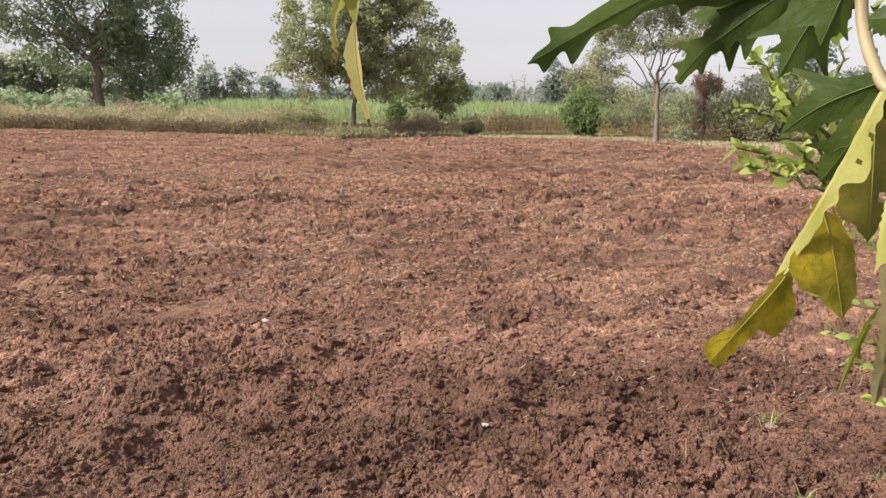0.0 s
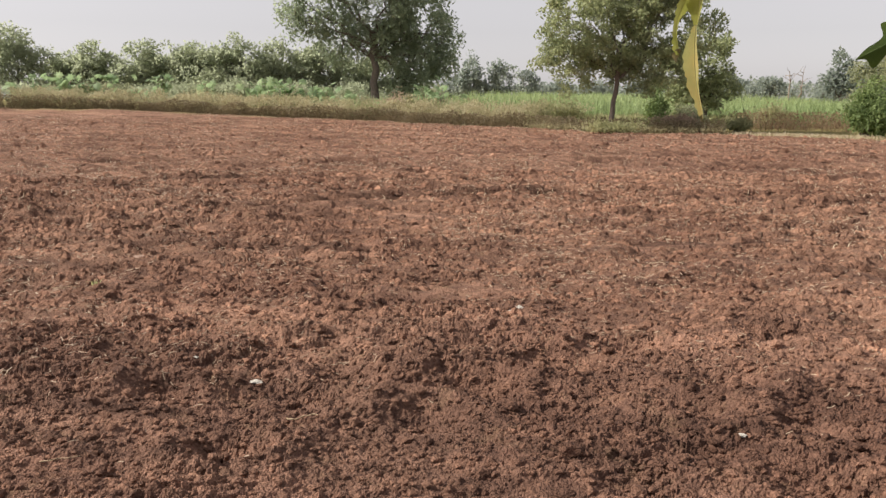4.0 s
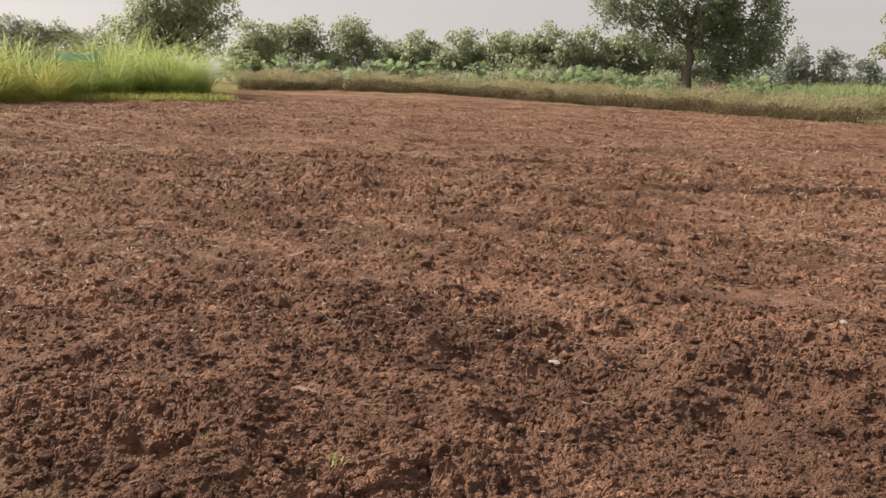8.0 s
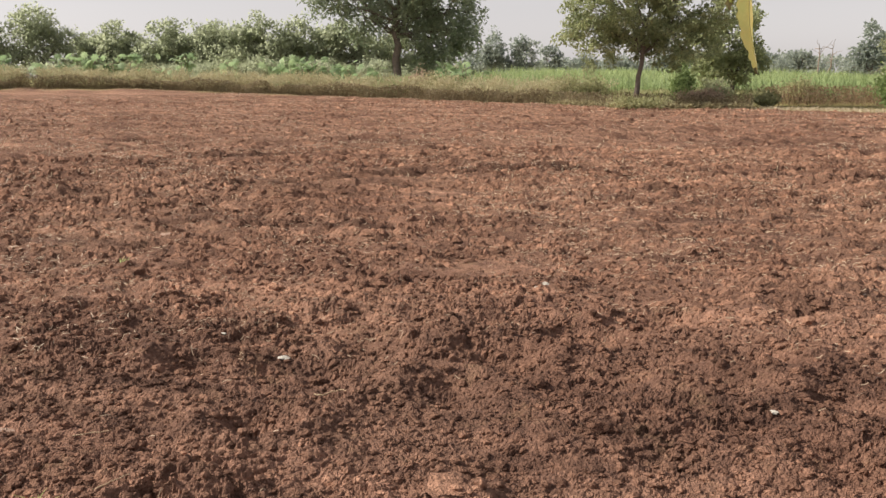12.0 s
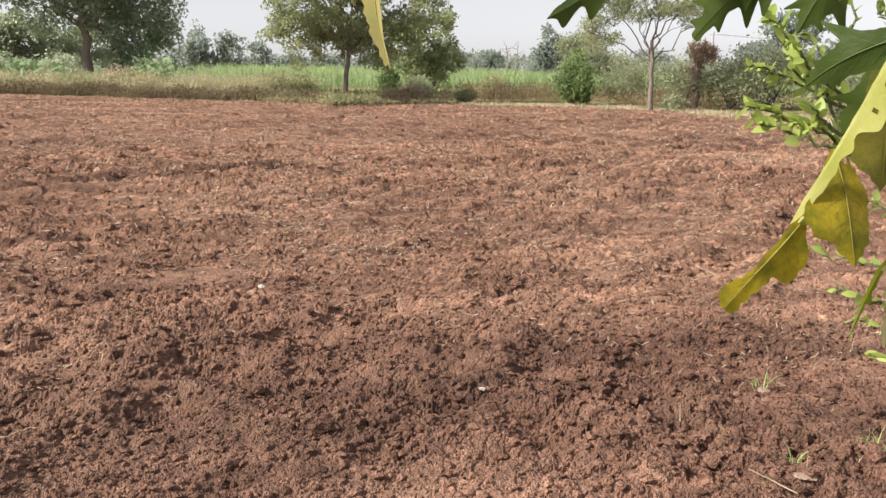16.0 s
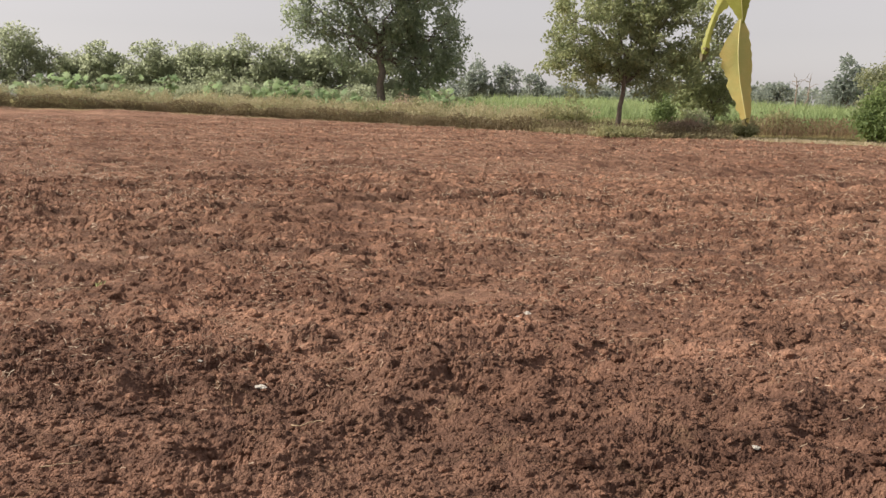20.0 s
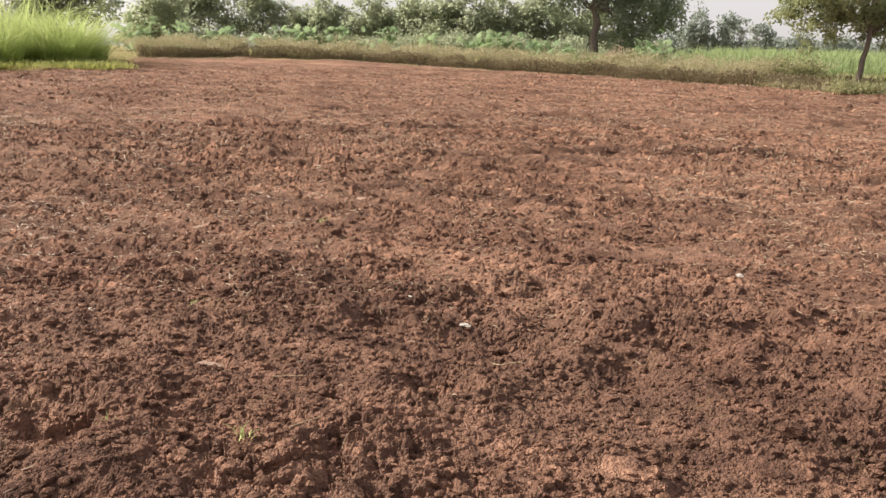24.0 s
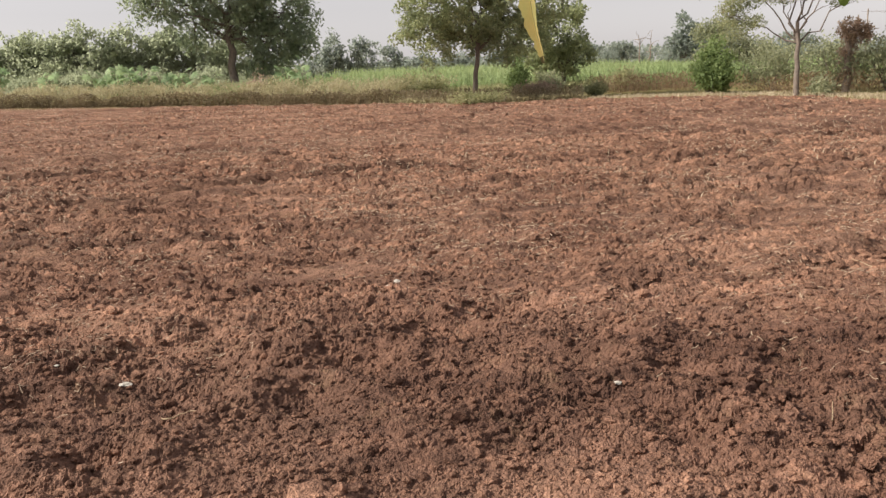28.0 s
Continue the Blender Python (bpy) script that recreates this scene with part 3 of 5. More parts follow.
# the tall tree behind the verge, the round one at the field's edge and its neighbour
tree("tall_tree", -16.0, 52.9, [(-5.6, 7.9, 1.1, 2.9), (-5.2, 10.6, 1.6, 1.5), (-2.6, 5.4, 1.6, 2.4), (-2.2, 9.2, 2.2, 2.2), (0.4, 10.8, 2.4, 2.2), (0.3, 7.2, 2.0, 2.4), (2.5, 3.4, 2.0, 2.1), (2.9, 6.6, 1.9, 2.0), (4.6, 5.4, 1.4, 1.5), (3.4, 9.4, 2.3, 2.1), (-0.4, 4.6, 1.5, 1.7), (1.7, 2.0, 1.3, 1.5), (3.7, 3.6, 1.5, 1.8), (1.5, 5.0, 1.7, 1.8), (-4.2, 6.4, 1.2, 1.7)], 5.6, 0.24, 35000, 0.25, LEAF_TALL, BARK, "tall dark-leaved tree with drooping sprays behind the verge", 3, 0.5, 0.7, -0.25, 12, 0.7, 0.45, 0.9, 1.5)
tree("round_tree", 0.29, 36.9, [(-1.9, 3.0, 1.35, 1.2), (-1.5, 4.8, 1.8, 1.6), (0.2, 3.5, 1.7, 1.3), (0.7, 5.9, 2.0, 1.4), (1.7, 2.9, 1.7, 1.2), (2.4, 4.7, 1.9, 1.6), (0.2, 7.0, 1.7, 0.9)], 3.3, 0.10, 32000, 0.165, LEAF_ROUND, BARK, "round leafy tree on a thin leaning trunk at the field's edge", 8, 0.36, 0.95, 0.25, 14, 0.25)
tree("round_tree", 4.9, 45.5, [(0.15, 3.5, 1.25, 1.2), (-1.2, 2.7, 1.5, 1.4), (0.7, 2.1, 1.05, 1.1), (-0.6, 1.6, 1.4, 1.0)], 1.5, 0.11, 9500, 0.19, LEAF_ROUND, BARK, "smaller dark green tree beside the round one", 12, 0.36, 1.0, 0.0, 8, 0.2)
tree("sparse_tree", 11.8, 29.7, [(-1.9, 2.9, 0.7, 0.55), (-1.6, 3.9, 0.9, 0.6), (-0.7, 4.9, 1.1, 0.8), (0.7, 5.1, 1.2, 0.8), (1.7, 4.3, 0.7, 0.5), (1.9, 3.5, 0.5, 0.35), (0.1, 4.1, 0.7, 0.5), (0.7, 3.5, 0.8, 0.4), (-0.7, 3.5, 0.7, 0.4)], 2.6, 0.08, 25000, 0.10, LEAF_SPARSE, BARK, "thin-crowned tree with a bare pale trunk at the field's edge", 22, 0.42, 0.8, -0.1, 14, 0.1, 0.4)

# the wood beyond the crops
WOOD = [(-57, 52.5, 6.6, 6.5), (-59, 61, 8.0, 6.5), (-54.5, 63.5, 8.3, 7.0), (-48.2, 66, 6.6, 4.6), (-43.5, 67, 7.0, 5.0), (-38.5, 68.3, 6.6, 6.2), (-34.0, 67.5, 6.9, 6.4), (-30.0, 68.5, 6.6, 6.0), (-26.5, 70, 6.1, 5.5), (-52.3, 68, 5.6, 5.0), (-46.0, 72, 5.4, 6.0), (-62, 58, 6.0, 6.0), (-23, 72, 5.2, 5.5), (-40.5, 73, 5.8, 6.0)]
for k, (x, y, h, w) in enumerate(WOOD):
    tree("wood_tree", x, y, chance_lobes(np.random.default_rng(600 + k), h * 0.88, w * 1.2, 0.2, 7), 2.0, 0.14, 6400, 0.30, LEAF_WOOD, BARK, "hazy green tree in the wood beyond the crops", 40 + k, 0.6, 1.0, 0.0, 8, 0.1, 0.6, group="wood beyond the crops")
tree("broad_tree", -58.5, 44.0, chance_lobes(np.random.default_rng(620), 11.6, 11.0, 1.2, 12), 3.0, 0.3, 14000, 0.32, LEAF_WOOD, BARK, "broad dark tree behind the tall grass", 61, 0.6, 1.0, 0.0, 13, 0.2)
FAR = [(-29.4, 147.6, 9.0, 6.4), (-24.0, 148.7, 7.4, 6.2), (-20.6, 160, 6.2, 6.0), (-34, 152, 5.2, 6.5), (25.2, 108.3, 6.9, 5.2), (30, 118, 5.4, 7), (10, 150, 4.4, 9), (17, 155, 4.8, 8), (23, 150, 4.6, 9), (38, 140, 5.5, 9), (46, 130, 5.0, 8), (-124, 62, 14.0, 11), (-122, 69, 13.0, 10), (-122, 76, 12.0, 9), (-126, 88, 11.5, 8), (-128, 54, 12.5, 12), (-8, 165, 4.6, 9), (2, 170, 4.8, 10), (-15, 170, 4.6, 9), (35, 62.4, 6.6, 6.0), (55, 110, 6, 9), (64, 100, 6, 9)]
for k, (x, y, h, w) in enumerate(FAR):
    tree("far_tree", x, y, chance_lobes(np.random.default_rng(640 + k), h * (0.68 if x < -100 else 1.0), w, 0.3, 6), 1.5, 0.16, int(44 * h * w), 0.5, LEAF_HAZED if x < -100 else LEAF_FAR, BARK, "distant hazy tree beyond the fields", 80 + k, 0.7, 1.0, 0.0, 7, 0.1, 0.6, group="distant trees")
tree("dark_tree", 16.6, 56, chance_lobes(np.random.default_rng(670), 4.2, 5.6, 0.5, 6), 1.3, 0.12, 7000, 0.2, LEAF_DULL, BARK, "dull green tree behind the bushes", 110, 0.45)

# bushes at the field's edge
bush("round_shrub", 10.35, 35.7, 1.95, 2.0, 6000, 0.16, LEAF_SHRUB, "dense bright green shrub at the field's edge", 120)
for k, (x, y, h, w, n, m) in enumerate([(12.9, 35.5, 2.2, 2.6, 2600, LEAF_DULL), (14.3, 33.4, 2.3, 2.8, 2700, LEAF_DULL), (15.3, 30.6, 2.2, 3.0, 2700, LEAF_DULL), (17.2, 31.5, 2.6, 3.2, 2700, LEAF_DULL), (17.6, 27.6, 1.8, 2.6, 3000, LEAF_DULL), (19.5, 26, 2.0, 3.2, 3000, LEAF_DULL)]):
    bush("scrub_bush", x, y, h, w, n, 0.13, m, "dusty green scrub bush beside the field", 130 + k, group="scrub at the field's edge")
tree("vine_stump", 14.1, 31.3, [(0.0, 2.3, 0.45, 0.35), (0.3, 2.1, 0.4, 0.3), (0.0, 1.6, 0.24, 0.5), (0.0, 0.8, 0.24, 0.7)], 2.2, 0.12, 3000, 0.11, LEAF_RED, PALE_BARK, "dead trunk wrapped in dry reddish creeper", 140, 0.2)
bush("green_bush", 2.3, 40.2, 1.9, 1.5, 1700, 0.15, LEAF_SHRUB, "dense green bush in the shade of the round tree", 146)
bush("green_bush", 3.9, 40.6, 1.2, 1.8, 1300, 0.15, LEAF_DULL, "low green bush in the shade of the round tree", 147)
bush("low_bush", 12.45, 29.3, 0.62, 0.9, 700, 0.12, LEAF_DULL, "small green bush at the foot of the tree", 141)
bush("edge_weeds", 0.4, 35.3, 0.5, 2.1, 1500, 0.13, WEED, "tuft of green weeds round the tree's foot", 142)
bush("weed_mound", -12.3, 46.7, 1.5, 3.4, 2200, 0.15, VERGE, "mound of dry yellow-green weeds on the verge", 144, "weeds", depth=1.6)
bush("pink_weeds", -13.0, 47.4, 1.75, 1.9, 800, 0.13, LEAF_RED, "dry pinkish seed heads standing among the weeds", 145, "weeds", depth=1.2)
bush("dry_heap", 3.1, 38.0, 0.85, 1.9, 1800, 0.12, LEAF_RED, "low heap of dry brown brushwood", 143, "brushwood", depth=1.6)
for k, (x, y, h, w) in enumerate([(-3.6, 42.6, 1.55, 2.6), (-2.2, 43.4, 1.3, 2.0), (5.9, 39.0, 0.55, 1.5), (8.0, 44, 1.2, 2.0), (-11.2, 47.2, 1.3, 2.4)]):
    bush("green_bush", x, y, h, w, 1700, 0.14, WEED, "low green bush on the verge", 150 + k, group="bushes on the verge")


def castor(x, y, height, seed):
    """A castor plant: stems with large star-shaped leaves held out flat."""
    rng = np.random.default_rng(seed)
    root = thing("castor_plant", x, y, float(land(x, y)), "pale green castor plant with large lobed leaves", "plant", "castor plants by the wood")
    pieces, at = [], []
    for _ in range(7):
        tip = np.array([rng.normal() * 0.75, rng.normal() * 0.6, height * rng.uniform(0.6, 1.0)])
        line = bent(rng, (0, 0, -0.05), tip, 5, 0.05)
        pieces.append(tube(line, np.linspace(0.035, 0.012, 5), 5))
        for q in range(7):
            at.append(line[rng.integers(1, 5)] + rng.normal(size=3) * np.array([0.33, 0.33, 0.22]))
    part("stem", joined(pieces), root, "", PALE_BARK, True)
    made = []
    angle = np.linspace(0, 2 * math.pi, 16, endpoint=False)
    radius = np.where(np.arange(16) % 2 == 0, 1.0, 0.5)
    star = np.column_stack([np.cos(angle) * radius, np.sin(angle) * radius, -0.25 * radius**2])
    for p in at:
        turn = np.array((Euler((rng.normal() * 0.5 + 0.35, rng.normal() * 0.5, rng.uniform(0, 6.28)))).to_matrix())
        v = np.vstack([[0, 0, 0], star]) @ turn.T * rng.uniform(0.26, 0.44) + p
        made.append((v, [[0, 1 + i, 1 + (i + 1) % 16] for i in range(16)]))
    part("foliage", joined(made), root, "", LEAF_CASTOR)


for k, (x, y, h) in enumerate([(-47.1, 42.4, 2.6), (-46.2, 44.6, 2.3), (-38.4, 49.6, 2.0), (-36.7, 50.8, 2.1), (-40.4, 49.2, 1.8), (-32.8, 52.1, 2.2), (-25.6, 55.4, 2.1), (-24.0, 54.4, 2.2), (-22.6, 54.0, 2.1), (-20.9, 54.2, 2.0), (-19.2, 53.8, 1.9), (-10.4, 48.6, 2.5), (-12.2, 50.6, 1.7), (-29.2, 54.2, 1.7), (-17.8, 51.6, 1.5), (-43.5, 47.0, 2.0)]):
    castor(x, y, h, 200 + k)

for k in range(16):
    rng = np.random.default_rng(260 + k)
    x = -62 + 3.1 * k
    bush("understory_bush", x, 53 + 0.1 * k + (62 - 53) * min(1, k / 6) + rng.uniform(-1.5, 1.5), rng.uniform(1.3, 2.2), rng.uniform(3.5, 5.0), 2600, 0.22, LEAF_WOOD if k % 3 else LEAF_DULL, "dense green bush at the foot of the wood", 270 + k, group="bushes at the foot of the wood")

# standing crops and grass along the edges
rng = np.random.default_rng(31)
def crop_height(p):
    return 0.98 + 0.35 * value_noise(p[:, 0] * 0.5, p[:, 1] * 0.5, 33) + 0.8 * value_noise(p[:, 0] * 1.9, p[:, 1] * 1.9, 34)


front = on_ground(along(rng, EDGE[6:], 20000, 0.3, 1.8))  # the standing front of the crop, leafy from top to foot
behind = on_ground(along(rng, EDGE[6:], 15000, 1.5, 6.0))
rise = np.concatenate([crop_height(front) * (0.42 + 0.64 * rng.random(len(front)) ** 0.6), crop_height(behind) * (0.7 + 0.35 * rng.random(len(behind)))])
both = np.concatenate([front, behind])
tops = both + np.column_stack([0 * both[:, :2], rise])
stalks = on_ground(along(rng, EDGE[6:], 2600, 0.2, 1.8))
stuff("verge_crop", joined([leaves(rng, tops, 0.15, 0.32, 0.7), blades(rng, stalks, crop_height(stalks), 0.03, 0.35)]), VERGE, "low yellow-green standing crop along the field's edge", "crop")
stalk = on_ground(along(rng, EDGE[6:], 21000, -0.15, 0.5))
low = stalk + np.column_stack([0 * stalk[:, :2], 0.03 + (0.62 + 0.5 * value_noise(stalk[:, 0] * 0.8, stalk[:, 1] * 0.8, 38)) * rng.random(len(stalk))])
stuff("dry_verge", joined([leaves(rng, low, 0.14, 0.4, 0.3), blades(rng, stalk[:3500], 0.6, 0.025, 0.5)]), UNDER, "brown withered foot of the crop along the verge", "dry grass")
hedge = on_ground(along(rng, EDGE[4:7], 4500, 0.1, 1.2))
high = hedge + np.column_stack([0 * hedge[:, :2], 0.03 + (0.5 + 0.3 * value_noise(hedge[:, 0], hedge[:, 1], 37)) * rng.random(len(hedge)) ** 0.9])
stuff("low_hedge", joined([leaves(rng, high, 0.12, 0.4, 0.3), blades(rng, hedge[:1200], 0.55, 0.02, 0.6)]), UNDER, "low bank of brown withered plants beside the tree", "dry plants")
litter = on_ground(along(rng, EDGE[4:], 3000, -2.2, 0.0))
stuff("field_litter", blades(rng, litter, 0.09, 0.035, 1.4, 2), STRAW, "pale dry litter on the soil below the verge", "straw")
near = on_ground(along(rng, EDGE[4:7], 2600, -0.1, 2.5))
stuff("verge_grass", joined([blades(rng, near, 0.42, 0.03, 0.9), leaves(rng, near + [0, 0, 0.15], 0.15, 0.4, 0.4)]), VERGE, "tufts of yellowing grass on the verge", "grass")
weeds = on_ground(np.column_stack([rng.uniform(-16, 9, 3600), rng.uniform(43, 50, 3600)]))
weeds = weeds[~in_field(weeds[:, 0], weeds[:, 1] - 2.5)]
stuff("weeds", joined([blades(rng, weeds, 0.75, 0.05, 0.5), leaves(rng, weeds + [0, 0, 0.45], 0.22, 0.4, 0.6)]), WEED, "mixed green weeds behind the verge", "weeds")
brown = on_ground(np.column_stack([rng.uniform(6.2, 13.6, 3200), rng.uniform(39.5, 46, 3200)]))
stuff("brown_grass", joined([blades(rng, brown[:1400], 0.75, 0.02, 0.9), leaves(rng, brown + np.column_stack([0 * brown[:, :2], 0.05 + 0.75 * rng.random(len(brown))]), 0.13, 0.35, 0.8)]), DRY, "stand of dry reddish-brown grass", "dry grass")
scrub = on_ground(np.column_stack([rng.uniform(11.8, 18.5, 2600), rng.uniform(30.5, 37, 2600)]))
scrub = scrub[~in_field(scrub[:, 0] - 0.6, scrub[:, 1] - 0.6)]
stuff("scrub_grass", joined([blades(rng, scrub[:1000], 0.7, 0.02, 0.9), leaves(rng, scrub + np.column_stack([0 * scrub[:, :2], 0.05 + 0.65 * rng.random(len(scrub))]), 0.13, 0.35, 0.8)]), DRY, "dry grass among the scrub bushes", "dry grass")
path_grass = on_ground(along(rng, EDGE[:5], 4200, -0.2, 1.8))
stuff("path_grass", blades(rng, path_grass, 0.16, 0.03, 0.8, 2), PATH, "short straw-coloured grass along the path", "dry grass")
wood = np.column_stack([rng.uniform(-75, 95, 15000), rng.uniform(165, 190, 15000)])
crest = 3.6 + 3.0 * value_noise(wood[:, 0] * 0.09, wood[:, 1] * 0.02, 35) + 2.2 * value_noise(wood[:, 0] * 0.4, wood[:, 1] * 0.05, 36)
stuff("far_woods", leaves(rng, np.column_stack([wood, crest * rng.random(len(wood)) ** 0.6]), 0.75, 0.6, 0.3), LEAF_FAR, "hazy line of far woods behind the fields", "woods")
corn = on_ground(np.column_stack([rng.uniform(-16, 34, 9000), 47 + 75 * rng.random(9000) ** 1.7]))
corn = np.repeat(corn, 3, 0)
stuff("corn_field", blades(rng, corn, 1.32, 0.10, 0.45, 2), CORN, "broad field of fresh green young corn", "crop")

for k, (x, y, h, r, n) in enumerate([(-38.6, 30.4, 2.5, 1.8, 2200), (-40.4, 33.2, 2.3, 1.7, 1600), (-39.2, 26.9, 2.2, 1.7, 1900), (-38.4, 22.6, 2.1, 1.8, 1800), (-39.0, 19.0, 2.0, 1.9, 1600), (-42.5, 24.0, 2.4, 2.2, 1500), (-42.5, 20.0, 2.5, 2.2, 1400), (-42.0, 29.5, 2.4, 2.0, 1500), (-40, 14.5, 2.1, 2.0, 1400), (-45, 33, 2.2, 2.2, 1400), (-36.6, 22.2, 1.5, 1.1, 900), (-36.4, 19.4, 1.5, 1.1, 900), (-38.0, 24.7, 1.6, 1.0, 900)]):
    rng = np.random.default_rng(300 + k)
    x, y, h, n = x - 0.5, y - 0.7, h * 1.24, int(n * 0.6)
    a, d = rng.uniform(0, 6.28, n), r * 0.85 * np.sqrt(rng.random(n))
    at = np.column_stack([np.cos(a) * d, np.sin(a) * d, 0 * a])
    tall = h * (1.05 + 0.6 * rng.random()) * (1.05 - 0.5 * (d / r) ** 2) * rng.choice([0.25, 0.4, 0.6, 0.85, 1.0, 1.1], n)
    v, f = blades(rng, at, tall, 0.065, 1.25, 5, a + rng.normal(size=n) * 0.9)
    grass = tagged(part("tall_grass_clump", (v, f), None, "", REED if k not in (3, 4, 8, 10, 11) else REED_YELLOW), "clump of tall bright green arching grass", "grass", "tall grass at the field's corner")
    grass.location = (x, y, float(land(x, y)) - 0.02)
a, d = rng.uniform(0, 6.28, 6500), np.sqrt(rng.random(6500))
mown = on_ground(np.column_stack([-35.9 + 1.7 * d * np.cos(a) - 0.5 * d * np.sin(a), 26.1 + 2.0 * d * np.sin(a)]))
stuff("mown_grass", blades(rng, mown, 0.2, 0.05, 1.0, 2), MOWN, "patch of pale yellow cut grass before the tall clumps", "dry grass")
rough = on_ground(along(rng, LEFT_EDGE[2:], 5000, -0.6, 1.6))
stuff("rough_grass", blades(rng, rough, 0.5, 0.04, 0.9), REED_YELLOW, "low rough green grass along the field's side", "grass")

# the teal net that shows behind the tall grass
net = thing("teal_net", -39.6, 24.6, float(land(-39.6, 24.6)), "teal shade net slung between two thin posts in the grass", "net")
rng = np.random.default_rng(330)
i, j = np.meshgrid(np.linspace(-1, 1, 15), np.linspace(0, 1, 7), indexing="ij")
sheet = np.stack([0.5 * i, 0.85 * i, 1.98 + 0.42 * j - 0.12 * (1 - i * i) * (0.4 + j) + 0.05 * np.sin(5 * i + 3 * j)], -1)
sheet[..., 0] += 0.09 * np.sin(7 * i + 2 * j)
q = np.arange(105).reshape(15, 7)
part("net", (sheet.reshape(-1, 3), np.stack([q[:-1, :-1], q[1:, :-1], q[1:, 1:], q[:-1, 1:]], -1).reshape(-1, 4)), net, "faded teal woven net", plain_skin("teal_weave", (0.28, 0.60, 0.50), (0.38, 0.70, 0.58), 4), True)
for e in (-1, 1):
    part("post", tube([(0.5 * e, 0.85 * e, -0.1), (0.5 * e, 0.85 * e, 1.2), (0.52 * e, 0.86 * e, 2.5)], [0.03, 0.028, 0.025], 7), net, "", BARK, True)


# ---- loose clods, straw and stones on the field ----
def clod_shape(rng, detail):
    bm = bmesh.new()
    bmesh.ops.create_icosphere(bm, subdivisions=detail, radius=1)
    for v in bm.verts:
        v.co *= 0.72 + 0.5 * rng.random()
        v.co.z *= 0.72
    v, f = np.array([v.co for v in bm.verts]), np.array([[q.index for q in p.verts] for p in bm.faces])
    bm.free()
    return v, f


def scattered(rng, shapes, xy, r, sink=0.3, drawn=(0.75, 1.3)):
    """Copies of lumps at places, each turned and sized its own way, in one pair of arrays."""
    out = []
    which = rng.integers(0, len(shapes), len(xy))
    for s, (v, f) in enumerate(shapes):
        p, q = xy[which == s], r[which == s]
        m = len(p)
        a = rng.uniform(0, 6.28, m)
        c, d = np.cos(a)[:, None], np.sin(a)[:, None]
        st = rng.uniform(*drawn, (m, 1))
        vx, vy, vz = (v[None, :, k] for k in range(3))
        w = np.stack([(vx * c - vy * d) * st, vx * d + vy * c, vz + 0 * c], -1) * q[:, None, None]
        w[..., :2] += p[:, None]
        w[..., 2] += (surface(p[:, 0], p[:, 1]) + q * (0.72 - sink) * 0.4)[:, None]
        out.append((w.reshape(-1, 3), (f[None] + (np.arange(m) * len(v))[:, None, None]).reshape(-1, 3)))
    return joined(out)


rng = np.random.default_rng(77)
rough_shapes = [clod_shape(rng, 1) for _ in range(6)]


def spread(n, near, far, power=1.0):
    """Places in the tilled field, fanned out from where the path runs, denser nearby."""
    d = near + (far - near) * rng.random(n) ** power
    a = radians(90) + rng.uniform(radians(-40), radians(72), n)
    p = np.column_stack([1.6 + d * np.cos(a), 0.9 + d * np.sin(a)])
    return p[in_field(p[:, 0], p[:, 1])]


xy = spread(10500, 1.8, 5.5, 0.75)
stuff("soil_crumbs", scattered(rng, rough_shapes, xy, 0.008 + 0.017 * rng.random(len(xy)) ** 2), CLOD, "fine crumbs of red-brown soil", "soil")
xy = spread(1900, 1.8, 7.0, 0.8)
stuff("small_clods", scattered(rng, rough_shapes, xy, 0.013 + 0.026 * rng.random(len(xy)) ** 3), CLOD, "small loose crumbs of red-brown soil", "soil")
chip_shapes = []
for _ in range(8):  # half-sunk lumps for the crumbs further out
    rim, top = np.arange(6) * math.pi / 3 + rng.normal(size=6) * 0.2, np.arange(3) * 2 * math.pi / 3 + rng.uniform(0, 0.8)
    wide, high = rng.uniform(0.75, 1.3, 6), rng.uniform(0.2, 0.6, 3)
    v = np.vstack([np.column_stack([np.cos(rim) * wide, np.sin(rim) * wide, np.full(6, -0.35)]), np.column_stack([np.cos(top) * high, np.sin(top) * high, rng.uniform(0.22, 0.6, 3)])])
    f = [(6, 7, 8)]
    for i in range(3):
        f += [(2 * i, 2 * i + 1, 6 + i), (2 * i + 1, 6 + (i + 1) % 3, 6 + i), (2 * i + 1, (2 * i + 2) % 6, 6 + (i + 1) % 3)]
    chip_shapes.append((v, np.array(f)))
xy = np.vstack([spread(62000, 5, 16, 0.9), spread(32000, 13, 46, 0.75)])
xy = xy[np.min([d for _, _, d in furrow_distance(xy[:, 0], xy[:, 1])[:2]], axis=0) > 0.2]
tilth = value_noise(xy[:, 0] * 0.9, xy[:, 1] * 0.9, 74)
row = np.sin((0.835 * xy[:, 1] - 0.55 * xy[:, 0] + 0.35 * value_noise(xy[:, 0] * 0.5, xy[:, 1] * 0.5, 9)) * 6.75)
xy = xy[rng.random(len(xy)) < 0.62 + 0.8 * tilth + 0.38 * row]  # the lumps lie in rows
away = np.hypot(xy[:, 0] - 1.6, xy[:, 1] - 0.9)
r = (0.015 + 0.042 * rng.random(len(xy)) ** 2) * np.clip(0.55 + away / 14, 0.8, 2.4)
stuff("far_clods", scattered(rng, chip_shapes, xy, r, 0.72, (0.9, 1.5)), DRY_CLOD, "loose clods of red-brown soil across the field", "soil")
clod_meshes = [mesh_np("clod", v * 1.0, f, CLOD, False) for v, f in [clod_shape(rng, 2) for _ in range(10)]]
xy = spread(280, 2.2, 6.5, 0.7)
